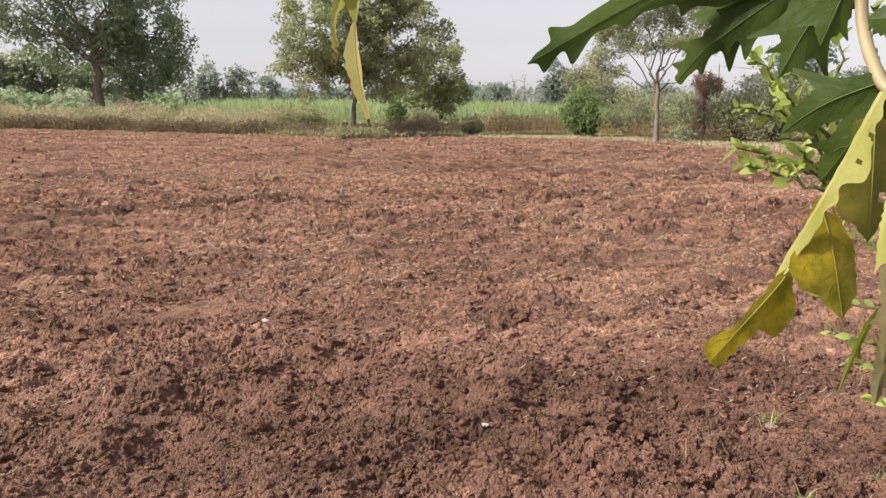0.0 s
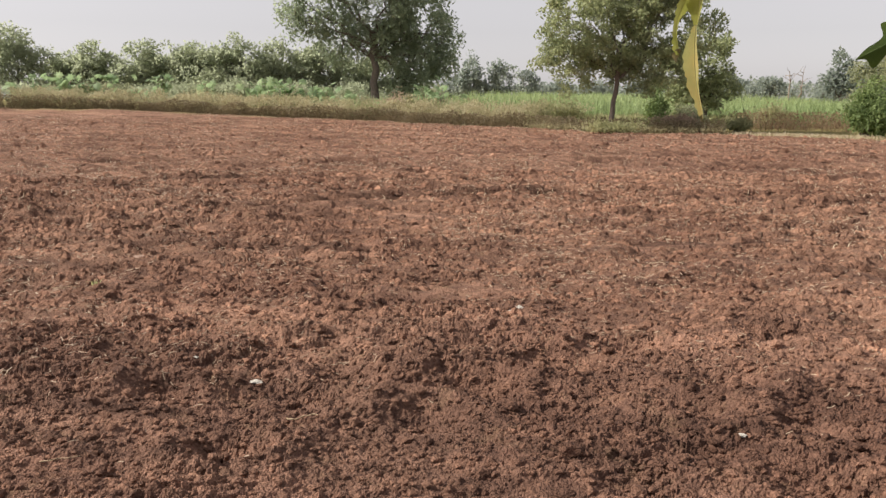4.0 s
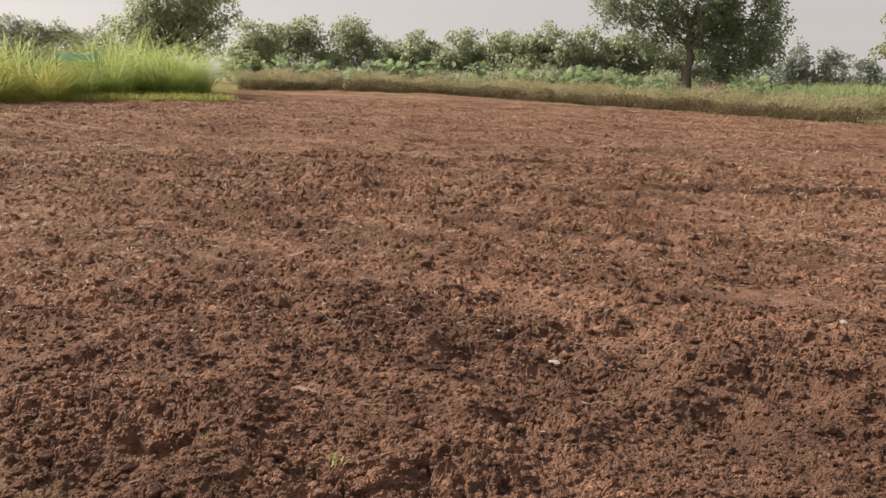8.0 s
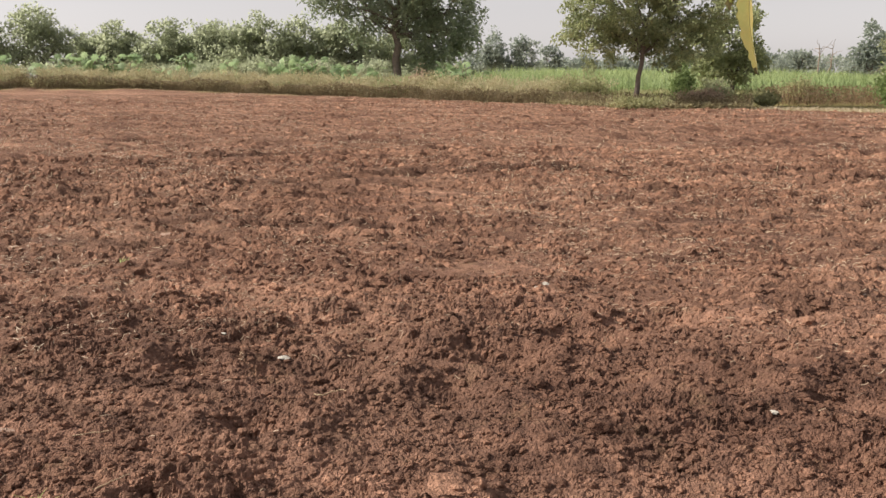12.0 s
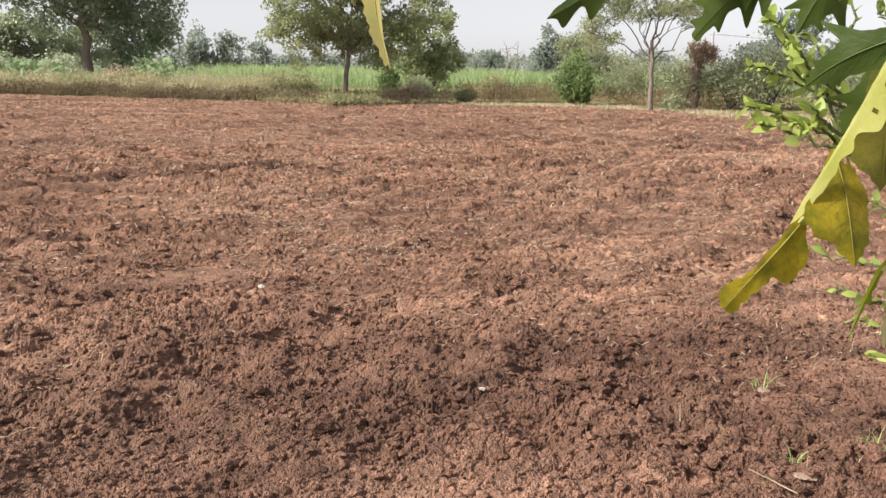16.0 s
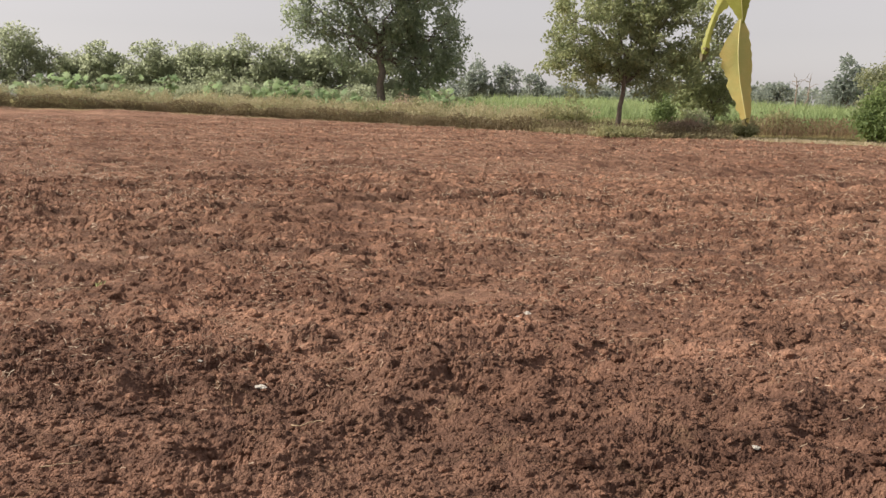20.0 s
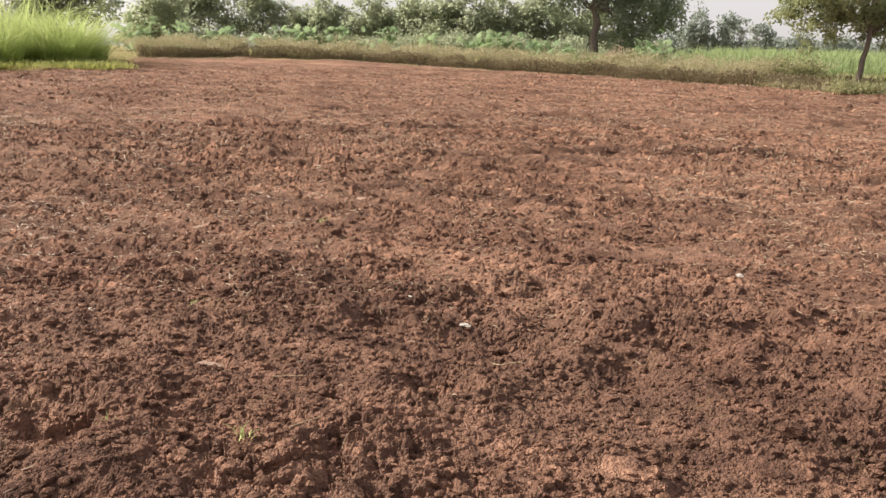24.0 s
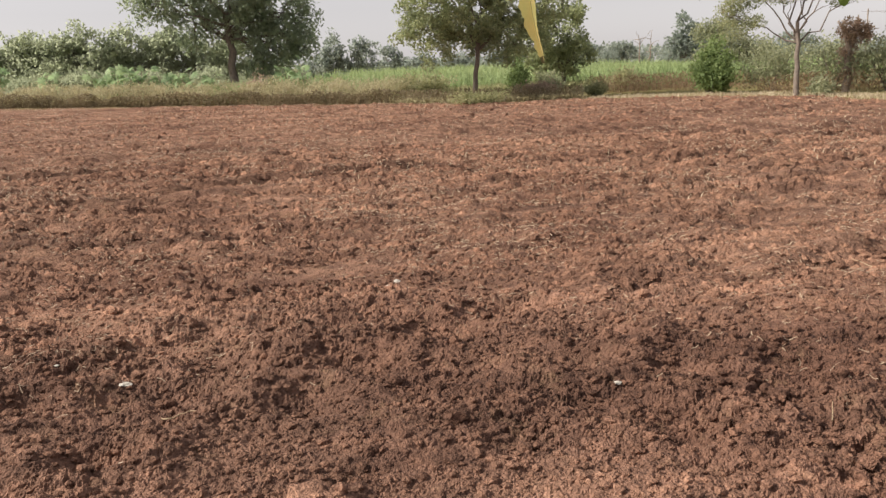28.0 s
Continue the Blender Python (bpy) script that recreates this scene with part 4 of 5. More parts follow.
for p in xy:
    r = 0.018 + 0.03 * rng.random() ** 2
    ob = part("clod", clod_meshes[rng.integers(0, 10)], ground)
    ob.matrix_basis = Matrix.LocRotScale((p[0], p[1], float(surface(p[0], p[1])) + 0.25 * r), Euler((rng.normal() * 0.4, rng.normal() * 0.4, rng.uniform(0, 6.28))), (r * rng.uniform(0.8, 1.3), r, r))

xy = np.vstack([spread(5200, 2.0, 7, 0.8), spread(38000, 4.0, 18, 0.85), spread(22000, 8, 50, 0.75)])
drift = value_noise(xy[:, 0] * 0.8, xy[:, 1] * 0.8, 71) + 0.6 * value_noise(xy[:, 0] * 3, xy[:, 1] * 3, 72)
away = np.hypot(xy[:, 0] - 1.6, xy[:, 1] - 0.9)
xy = xy[rng.random(len(xy)) < np.clip(0.42 + 1.9 * drift, 0.05, 1) * np.clip((away - 3) / 3.5, 0.06, 1)]  # the straw lies in drifts
m = len(xy)
away = np.hypot(xy[:, 0] - 1.6, xy[:, 1] - 0.9)
a, ln = radians(33) + rng.normal(size=m) * 1.4, rng.uniform(0.014, 0.055, m) * np.clip(0.6 + np.hypot(xy[:, 0] - 1.6, xy[:, 1]) / 20, 0.9, 2.2)
w = 0.0008 + 0.00062 * np.hypot(xy[:, 0] - 1.6, xy[:, 1])
d, s = np.stack([np.cos(a), np.sin(a)], 1), np.stack([-np.sin(a), np.cos(a)], 1)
curve = rng.normal(size=m) * 0.25
rows = []
for k in (-0.5, 0.05, 0.5):
    c = xy + d * (ln * k)[:, None] + s * (ln * curve * (0.25 - k * k))[:, None] * 2
    z = surface(c[:, 0], c[:, 1]) + 0.006 + (0.012 + np.clip(away - 5, 0, 20) * 0.002) * rng.random(m)
    rows += [np.column_stack([c - s * w[:, None] / 2, z]), np.column_stack([c + s * w[:, None] / 2, z + w * 0.6])]
v = np.stack(rows, 1).reshape(-1, 3)
f = ((np.arange(m) * 6)[:, None, None] + np.array([[0, 1, 3, 2], [2, 3, 5, 4]])[None]).reshape(-1, 4)
stuff("straw_bits", (v, f), STRAW, "broken bits of pale straw strewn over the soil", "straw")


xy = spread(15000, 8, 46, 0.72)
xy = xy[rng.random(len(xy)) < np.clip(0.5 + 1.5 * value_noise(xy[:, 0] * 0.5, xy[:, 1] * 0.5, 73), 0.08, 1)]
stuff("stubble", blades(rng, on_ground(xy), 0.1, 0.022, 0.9, 2), STUBBLE, "short pale stubble standing in the tilled rows", "stubble")


# ---- the papaya tree that the path stands under ----
def leaf_blade(name, green, yellow, spots, vein, scale, translucent, shift=0.5, net_share=0.12):
    """A thin leaf: two colours in cloudy patches, brown specks, fine veins, light shining through."""
    m, nt, ns, b = nodes_of(name)
    at = world_place(nt)
    base = ramp(nt, noise_node(nt, scale, 4, 0.6, at), [(shift - 0.16, green), (shift + 0.16, yellow)])
    speck = ramp(nt, noise_node(nt, 210, 3, 0.6, at), [(0.62, (0, 0, 0)), (0.72, (1, 1, 1))])
    base = mixed(nt, speck, base, mixed(nt, 0.35, base, spots))
    cell = ns.new("ShaderNodeTexVoronoi")
    cell.feature = "DISTANCE_TO_EDGE"
    cell.inputs["Scale"].default_value = 190
    nt.links.new(mixed(nt, 0.012, at, nt.nodes.new("ShaderNodeTexNoise").outputs["Color"], "ADD"), cell.inputs["Vector"])
    net = ramp(nt, cell.outputs["Distance"], [(0.0, (1, 1, 1)), (0.06, (0, 0, 0))])
    colour = mixed(nt, net, base, mixed(nt, net_share, base, vein))
    nt.links.new(colour, b.inputs["Base Color"])
    b.inputs["Roughness"].default_value = 0.5
    b.inputs["Specular IOR Level"].default_value = 0.2
    bump(nt, b, noise_node(nt, 90, 4, 0.6, at), 0.35, 0.003)
    t = ns.new("ShaderNodeBsdfTranslucent")
    nt.links.new(colour, t.inputs[0])
    mix = ns.new("ShaderNodeMixShader")
    mix.inputs[0].default_value = translucent
    nt.links.new(b.outputs[0], mix.inputs[1]), nt.links.new(t.outputs[0], mix.inputs[2])
    nt.links.new(mix.outputs[0], ns["Material Output"].inputs[0])
    return m


PAPAYA_GREEN = leaf_blade("papaya_green", (0.042, 0.068, 0.015), (0.088, 0.125, 0.026), (0.10, 0.08, 0.03), (0.13, 0.17, 0.06), 14, 0.5)
PAPAYA_YELLOW = leaf_blade("papaya_yellow", (0.17, 0.165, 0.014), (0.47, 0.36, 0.026), (0.13, 0.07, 0.02), (0.12, 0.12, 0.02), 46, 0.5, net_share=0.4)
PAPAYA_PALE = leaf_blade("papaya_pale", (0.30, 0.30, 0.06), (0.38, 0.36, 0.12), (0.30, 0.22, 0.06), (0.55, 0.52, 0.20), 20, 0.3)
PAPAYA_TURNING = leaf_blade("papaya_turning", (0.44, 0.43, 0.16), (0.64, 0.46, 0.17), (0.45, 0.30, 0.12), (0.70, 0.62, 0.30), 26, 0.4)
PAPAYA_FADING = leaf_blade("papaya_fading", (0.26, 0.28, 0.05), (0.42, 0.41, 0.12), (0.28, 0.22, 0.08), (0.5, 0.48, 0.2), 24, 0.4)
PAPAYA_SMOOTH = leaf_blade("papaya_smooth", (0.105, 0.13, 0.008), (0.15, 0.17, 0.012), (0.10, 0.09, 0.03), (0.16, 0.18, 0.03), 30, 0.45, net_share=0.0)
PAPAYA_DRY = leaf_blade("papaya_dry", (0.10, 0.085, 0.035), (0.19, 0.15, 0.07), (0.08, 0.05, 0.03), (0.30, 0.25, 0.15), 30, 0.25)
PAPAYA_OLIVE = leaf_blade("papaya_olive", (0.085, 0.115, 0.008), (0.15, 0.17, 0.012), (0.08, 0.08, 0.03), (0.26, 0.28, 0.05), 22, 0.45)
PAPAYA_DULL = leaf_blade("papaya_dull", (0.12, 0.135, 0.03), (0.27, 0.23, 0.04), (0.10, 0.07, 0.02), (0.10, 0.10, 0.02), 34, 0.5, net_share=0.3)
PETIOLE = plain_skin("petiole_skin", (0.22, 0.165, 0.085), (0.31, 0.24, 0.135), 9)
LIME_BARK = bark_material("lime_bark", (0.10, 0.12, 0.04), (0.18, 0.19, 0.08), 20)
GREEN_VEIN = plain_skin("green_vein", (0.055, 0.085, 0.022), (0.085, 0.115, 0.032), 60)
PALE_VEIN = plain_skin("pale_vein", (0.55, 0.52, 0.22), (0.66, 0.60, 0.30), 60)
VEIN = plain_skin("leaf_vein", (0.12, 0.11, 0.015), (0.19, 0.17, 0.022), 60)
PAPAYA_BARK = bark_material("papaya_bark", (0.20, 0.17, 0.12), (0.36, 0.31, 0.23), 20)


def lobe(name, parent, p0, p1, left, right, facing, material, fold=0.3, sag=0.04, bow=0.0, shear=0.6, seed=0, vein=True, label="", rough=1.0, left_spurs=(), right_spurs=(), holes=(), ribs=True):
    """One lobe of a cut leaf from p0 to p1: widths beside its midrib (one size, or widths along it), pointed spurs, a fold along the midrib and a bow."""
    rng = np.random.default_rng(seed)
    p0, p1 = np.array(p0) - PAPAYA, np.array(p1) - PAPAYA
    axis = p1 - p0
    length = np.linalg.norm(axis)
    axis = axis / length
    side = np.cross(axis, np.array(facing, float))
    side /= np.linalg.norm(side)
    up = np.cross(side, axis)
    n, across = 90, np.linspace(-1, 1, 17)
    u = np.linspace(0, 1, n)
    mid = p0 + axis * (u * length)[:, None] + up * (sag * length * np.sin(u * math.pi))[:, None] + side * (bow * np.sin(u * math.pi) + 0.008 * length * np.sin(u * 5 + seed))[:, None]
    env = np.minimum(1, u / 0.18) ** 0.7 * np.clip(1 - u, 0, 1) ** 0.55
    half = []
    for size, spurs in ((left, left_spurs), (right, right_spurs)):
        w = size * env if isinstance(size, float) else np.interp(u, [q[0] for q in size], [q[1] for q in size])
        for at, long, wide in spurs:
            d = (u - at) / wide
            w = w + long * np.where(d < 0, np.clip(1 + d, 0, 1) ** 1.6, np.clip(1 - 2.2 * d, 0, 1))
        soft = np.hanning(17 if rough < 0.25 else 7)
        w = np.convolve(np.pad(w, len(soft) // 2, "edge"), soft / soft.sum(), "valid")
        for k in range(5):
            w = np.maximum(0.0003, w + 0.00035 * rough * rng.normal() * np.sin(u * (17 + 13 * k) + seed * (k + 1)) * np.minimum(1, w / 0.006))
        half.append(w)
    rows = []
    for s in across:
        w = half[0 if s < 0 else 1] * abs(s)
        rip = 0.08 * rough * w * np.sin(u * 11 + seed * 1.7 + s)
        rows.append(mid + side * (math.copysign(1, s) * w * math.cos(fold))[:, None] - up * (w * math.sin(fold) - rip)[:, None] + axis * (shear * w)[:, None])
    v = np.stack(rows, 1).reshape(-1, 3)
    k = len(across)
    i, j = np.meshgrid(np.arange(n - 1), np.arange(k - 1), indexing="ij")
    f = np.stack([i * k + j, i * k + j + 1, (i + 1) * k + j + 1, (i + 1) * k + j], -1).reshape(-1, 4)
    solid = np.ones(i.shape, bool)
    for at, off, long, wide in holes:  # torn and eaten holes
        a, c = (u[i] - at) / long, (across[j] + 0.06 - off) / wide
        solid &= a * a + c * c > 1 + 0.4 * np.sin(3 * np.arctan2(c, a) + seed)
    f = f[solid.ravel()]
    ob = part(name, (v, f), parent, label, material, True)
    if vein:  # the midrib and the side veins that leave it
        lines = [tube(mid[:-3] + up * 0.0004, np.linspace(0.0006, 0.0002, n - 3), 5)]
        for i in range(12, n - 14, 13) if ribs else ():
            for col in ((7, 5, 3, 2), (9, 11, 13, 14)):
                start, sweep = i + rng.integers(-3, 4), rng.uniform(0.7, 1.4)  # each vein leaves the midrib at its own angle and bows forward
                q = np.array([rows[c][min(n - 1, start + int(sweep * m * (m + 1) / 1.6))] for m, c in enumerate((8, *col))])
                lines.append(tube(q + up * 0.0002, [0.00017, 0.00014, 0.00011, 0.00008, 0.00004], 4))
        part("vein", joined(lines), ob if parent is papaya else parent, "", vein if vein is not True else GREEN_VEIN if material is PAPAYA_GREEN else VEIN, True)
    return ob


PAPAYA = np.array([2.02, 0.18, 0.0])
papaya = thing("papaya_tree", *PAPAYA, "papaya tree with green and yellowing lobed leaves hanging down", "tree")
TOP = np.array([2.0, 0.22, 2.15])
rng = np.random.default_rng(9)
part("trunk", tube(bent(rng, (0, 0, -0.08), TOP - PAPAYA, 12, 0.004), np.linspace(0.075, 0.045, 12), 14), papaya, "ringed pale papaya trunk", PAPAYA_BARK, True)


def petiole(points, r0, r1):
    p = np.array([TOP, *points]) - PAPAYA
    t = np.linspace(0, len(p) - 1, 8 * len(p))
    fine = np.stack([np.interp(t, np.arange(len(p)), p[:, k]) for k in range(3)], 1)
    for _ in range(6):
        fine[1:-1] = (fine[:-2] + 2 * fine[1:-1] + fine[2:]) / 4
    return part("petiole", tube(fine, np.linspace(r0, r1, len(fine)), 10), papaya, "pale yellowish petiole", PETIOLE, True)


FACE = (-0.25, -0.95, 0.1)  # a face turned to the path
# the green leaf spread overhead
petiole([(2.153, 1.585, 1.737), (2.094, 1.617, 1.584)], 0.011, 0.006)
over = lobe("green_leaf", papaya, (2.053, 1.638, 1.598), (1.801, 1.674, 1.493), [(0, 0.03), (0.4, 0.016), (0.75, 0.007), (0.95, 0.006), (1, 0)], [(0, 0.03), (0.5, 0.018), (0.8, 0.010), (0.95, 0.005), (1, 0)], FACE, PAPAYA_GREEN, 0.25, -0.03, 0.016, seed=1, left_spurs=[(0.60, 0.008, 0.08), (0.80, 0.022, 0.09), (0.92, 0.016, 0.06)], right_spurs=[(0.84, 0.017, 0.06)])
lobe("lobe", over, (2.072, 1.641, 1.591), (1.967, 1.712, 1.475), [(0, 0.035), (0.45, 0.017), (0.75, 0.009), (0.95, 0.008), (1, 0)], [(0, 0.035), (0.45, 0.016), (0.75, 0.009), (0.95, 0.006), (1, 0)], FACE, PAPAYA_GREEN, 0.2, 0.02, 0.008, 0.9, seed=3, left_spurs=[(0.56, 0.024, 0.13), (0.78, 0.012, 0.07)], right_spurs=[(0.50, 0.028, 0.12), (0.74, 0.020, 0.09), (0.88, 0.010, 0.05)])
lobe("lobe", over, (2.084, 1.623, 1.588), (1.988, 1.68, 1.512), [(0, 0.04), (0.5, 0.026), (0.8, 0.012), (1, 0)], [(0, 0.035), (0.5, 0.024), (0.8, 0.014), (1, 0)], FACE, PAPAYA_GREEN, 0.2, 0.02, 0.0, 0.7, seed=5, left_spurs=[(0.70, 0.020, 0.12), (0.86, 0.014, 0.06)], right_spurs=[(0.72, 0.012, 0.07)])
lobe("lobe", over, (2.088, 1.621, 1.585), (2.038, 1.637, 1.476), [(0, 0.03), (0.5, 0.024), (0.8, 0.010), (1, 0)], [(0, 0.03), (0.45, 0.024), (0.75, 0.009), (1, 0)], FACE, PAPAYA_GREEN, 0.25, 0.02, 0.0, 0.9, seed=4, left_spurs=[(0.52, 0.024, 0.14), (0.74, 0.012, 0.07)], right_spurs=[(0.48, 0.026, 0.14), (0.70, 0.014, 0.07)])
lobe("lobe", over, (2.092, 1.608, 1.58), (2.062, 1.611, 1.505), [(0, 0.02), (0.6, 0.014), (1, 0)], [(0, 0.02), (0.6, 0.016), (1, 0)], FACE, PAPAYA_GREEN, 0.3, 0.02, 0.0, 0.8, seed=6, left_spurs=[(0.6, 0.012, 0.12)], right_spurs=[(0.62, 0.012, 0.12)])
lobe("lobe", over, (2.098, 1.62, 1.59), (1.931, 1.687, 1.553), [(0, 0.03), (0.6, 0.028), (0.85, 0.012), (1, 0)], 0.034, FACE, PAPAYA_GREEN, 0.2, 0.02, 0.01, seed=7, left_spurs=[(0.8, 0.012, 0.08)])
# the petiole before the eye, the dark green leaf below it
petiole([(2.04, 1.49, 1.651), (2.017, 1.48, 1.554), (2.012, 1.466, 1.514), (2.007, 1.447, 1.491), (2.005, 1.425, 1.467), (2.01, 1.411, 1.456)], 0.0050, 0.0044)
dark = lobe("dark_leaf", papaya, (2.007, 1.424, 1.469), (1.96, 1.474, 1.43), [(0, 0.010), (0.3, 0.015), (0.6, 0.013), (0.85, 0.005), (1, 0)], [(0, 0.010), (0.3, 0.016), (0.55, 0.011), (0.85, 0.005), (1, 0)], FACE, PAPAYA_GREEN, 0.2, 0.05, 0.004, seed=11, label="dark green papaya leaf in shade", right_spurs=[(0.34, 0.022, 0.16), (0.72, 0.004, 0.08)], left_spurs=[(0.66, 0.006, 0.1)])
lobe("lobe", dark, (2.004, 1.414, 1.46), (1.985, 1.458, 1.395), [(0, 0.010), (0.35, 0.015), (0.7, 0.012), (0.9, 0.006), (1, 0)], [(0, 0.010), (0.35, 0.014), (0.7, 0.010), (0.9, 0.006), (1, 0)], FACE, PAPAYA_GREEN, 0.25, 0.05, seed=12, right_spurs=[(0.56, 0.016, 0.12), (0.8, 0.006, 0.06)], left_spurs=[(0.6, 0.012, 0.1)])
lobe("lobe", dark, (2.029, 1.407, 1.511), (2.005, 1.446, 1.512), 0.020, 0.018, FACE, PAPAYA_GREEN, 0.25, 0.02, seed=14, right_spurs=[(0.6, 0.01, 0.1)])
# the yellowing leaf that hangs folded, its pale underside turned over along the rib
yellow_leaf = lobe("yellow_leaf", papaya, (1.968, 1.366, 1.46), (1.91, 1.371, 1.343), [(0, 0.004), (0.15, 0.006), (0.2, 0.010), (0.24, 0.009), (0.34, 0.015), (0.38, 0.0165), (0.42, 0.0155), (0.45, 0.007), (0.5, 0.0058), (0.56, 0.007), (0.62, 0.006), (0.8, 0.006), (0.93, 0.004), (1, 0)], [(0, 0.002), (0.9, 0.0012), (1, 0)], (-0.5, -0.75, 0.45), PAPAYA_PALE, 0.1, 0.02, 0.0, 0.1, holes=[(0.2, -0.9, 0.02, 0.35), (0.33, -0.5, 0.014, 0.16)], seed=21, label="yellowing papaya leaf folded along its rib", vein=False)
lobe("lobe", yellow_leaf, (1.94, 1.382, 1.392), (1.947, 1.354, 1.317), [(0, 0.012), (0.15, 0.012), (0.4, 0.020), (0.68, 0.018), (0.88, 0.008), (1, 0)], [(0, 0.002), (0.12, 0.010), (0.3, 0.023), (0.5, 0.032), (0.66, 0.030), (0.76, 0.014), (0.88, 0.007), (1, 0)], (0.2, -0.97, 0.1), PAPAYA_YELLOW, 0.12, 0.03, 0.0, 0.15, seed=22, holes=[(0.06, -0.5, 0.05, 0.35)])
lobe("lobe", yellow_leaf, (1.921, 1.378, 1.344), (1.871, 1.377, 1.284), [(0, 0.004), (0.09, 0.013), (0.18, 0.023), (0.40, 0.027), (0.45, 0.026), (0.50, 0.012), (0.75, 0.0095), (0.9, 0.009), (0.985, 0.009), (1, 0.003)], [(0, 0.005), (0.32, 0.004), (0.62, 0.004), (0.8, 0.008), (0.94, 0.011), (0.97, 0.004), (0.985, 0.007), (1, 0.002)], (0.1, -0.97, 0.15), PAPAYA_YELLOW, 0.12, 0.02, 0.0, 0.1, seed=23)
lobe("lobe", yellow_leaf, (1.972, 1.381, 1.445), (1.971, 1.374, 1.364), [(0, 0.012), (0.5, 0.020), (0.8, 0.012), (1, 0)], [(0, 0.012), (0.4, 0.020), (0.7, 0.022), (0.85, 0.010), (1, 0)], (0.1, -0.97, -0.1), PAPAYA_DULL, 0.15, 0.03, 0.0, 0.2, seed=24, ribs=False, holes=[(0.22, 0.5, 0.06, 0.25), (0.62, -0.55, 0.05, 0.2)])
lobe("lobe", yellow_leaf, (1.965, 1.342, 1.407), (1.952, 1.335, 1.353), [(0, 0.006), (0.6, 0.007), (0.85, 0.005), (1, 0)], [(0, 0.003), (0.7, 0.002), (1, 0)], (-0.6, -0.75, 0.3), PAPAYA_PALE, 0.1, 0.03, 0.0, 0.1, seed=25, vein=False)
lobe("lobe", yellow_leaf, (1.973, 1.343, 1.368), (1.961, 1.332, 1.296), 0.008, 0.010, FACE, PAPAYA_DRY, 0.3, 0.03, seed=26, vein=False, label="withered brown lobe", left_spurs=[(0.5, 0.006, 0.1)], right_spurs=[(0.6, 0.007, 0.1)])
lobe("lobe", yellow_leaf, (1.967, 1.349, 1.326), (1.943, 1.346, 1.27), 0.0026, 0.0026, FACE, PAPAYA_OLIVE, 0.3, -0.1, seed=27, vein=False, left_spurs=[(0.5, 0.005, 0.1)])
lobe("lobe", yellow_leaf, (1.968, 1.332, 1.311), (1.955, 1.326, 1.271), 0.007, 0.008, FACE, PAPAYA_DRY, 0.3, -0.1, seed=28, vein=False)
lobe("curl", yellow_leaf, (1.916, 1.374, 1.343), (1.931, 1.368, 1.351), 0.006, 0.005, (-0.2, -0.9, 0.4), PAPAYA_PALE, 0.9, 0.25, 0.0, 0.1, seed=29, rough=0.4, vein=False, label="pale curled edge of the leaf")
# the twisted leaf that hangs free
petiole([(1.699, 1.558, 1.715), (1.638, 1.527, 1.573)], 0.008, 0.004)
twisted = lobe("twisted_leaf", papaya, (1.638, 1.527, 1.573), (1.638, 1.535, 1.515), [(0, 0.005), (0.3, 0.012), (0.6, 0.009), (0.85, 0.004), (1, 0.0012)], [(0, 0.004), (0.3, 0.014), (0.6, 0.013), (0.8, 0.007), (1, 0.0012)], (0.80, -0.6, 0.05), PAPAYA_FADING, 0.35, 0.04, 0.0, 0.2, seed=31, rough=0.3, label="twisted papaya leaf turning yellow", vein=PALE_VEIN, ribs=False)
lobe("lobe", twisted, (1.638, 1.534, 1.518), (1.648, 1.538, 1.439), [(0, 0.002), (0.1, 0.008), (0.3, 0.0115), (0.55, 0.010), (0.8, 0.0065), (0.95, 0.004), (1, 0.002)], [(0, 0.002), (0.1, 0.008), (0.28, 0.0135), (0.42, 0.0125), (0.47, 0.0100), (0.7, 0.008), (0.9, 0.0045), (1, 0.002)], (0.86, -0.5, 0.05), PAPAYA_TURNING, 0.3, -0.03, 0.003, 0.2, seed=32, rough=0.8, vein=PALE_VEIN, ribs=False, label="yellow curled lobe")
lobe("lobe", twisted, (1.6475, 1.5375, 1.4425), (1.6495, 1.5382, 1.4365), [(0, 0.0028), (0.6, 0.0022), (1, 0.0008)], [(0, 0.003), (0.6, 0.0022), (1, 0.0008)], (0.86, -0.5, 0.05), PAPAYA_DRY, 0.4, -0.03, 0.001, 0.2, seed=35, vein=False, label="withered brown tip")
lobe("lobe", twisted, (1.636, 1.527, 1.546), (1.6255, 1.511, 1.492), [(0, 0.012), (0.2, 0.009), (0.42, 0.0032), (0.75, 0.0026), (0.9, 0.004), (1, 0.002)], [(0, 0.010), (0.2, 0.006), (0.42, 0.0028), (0.75, 0.0026), (0.9, 0.004), (1, 0.002)], (0.6, -0.8, 0.05), PAPAYA_FADING, 0.4, -0.1, 0.006, 0.2, seed=33, vein=False)
lobe("lobe", twisted, (1.6265, 1.5125, 1.497), (1.6245, 1.510, 1.486), [(0, 0.003), (0.5, 0.004), (1, 0.001)], [(0, 0.003), (0.5, 0.0035), (1, 0.001)], (0.6, -0.8, 0.05), PAPAYA_DRY, 0.5, -0.1, 0.001, 0.2, seed=36, vein=False, label="withered brown tip")
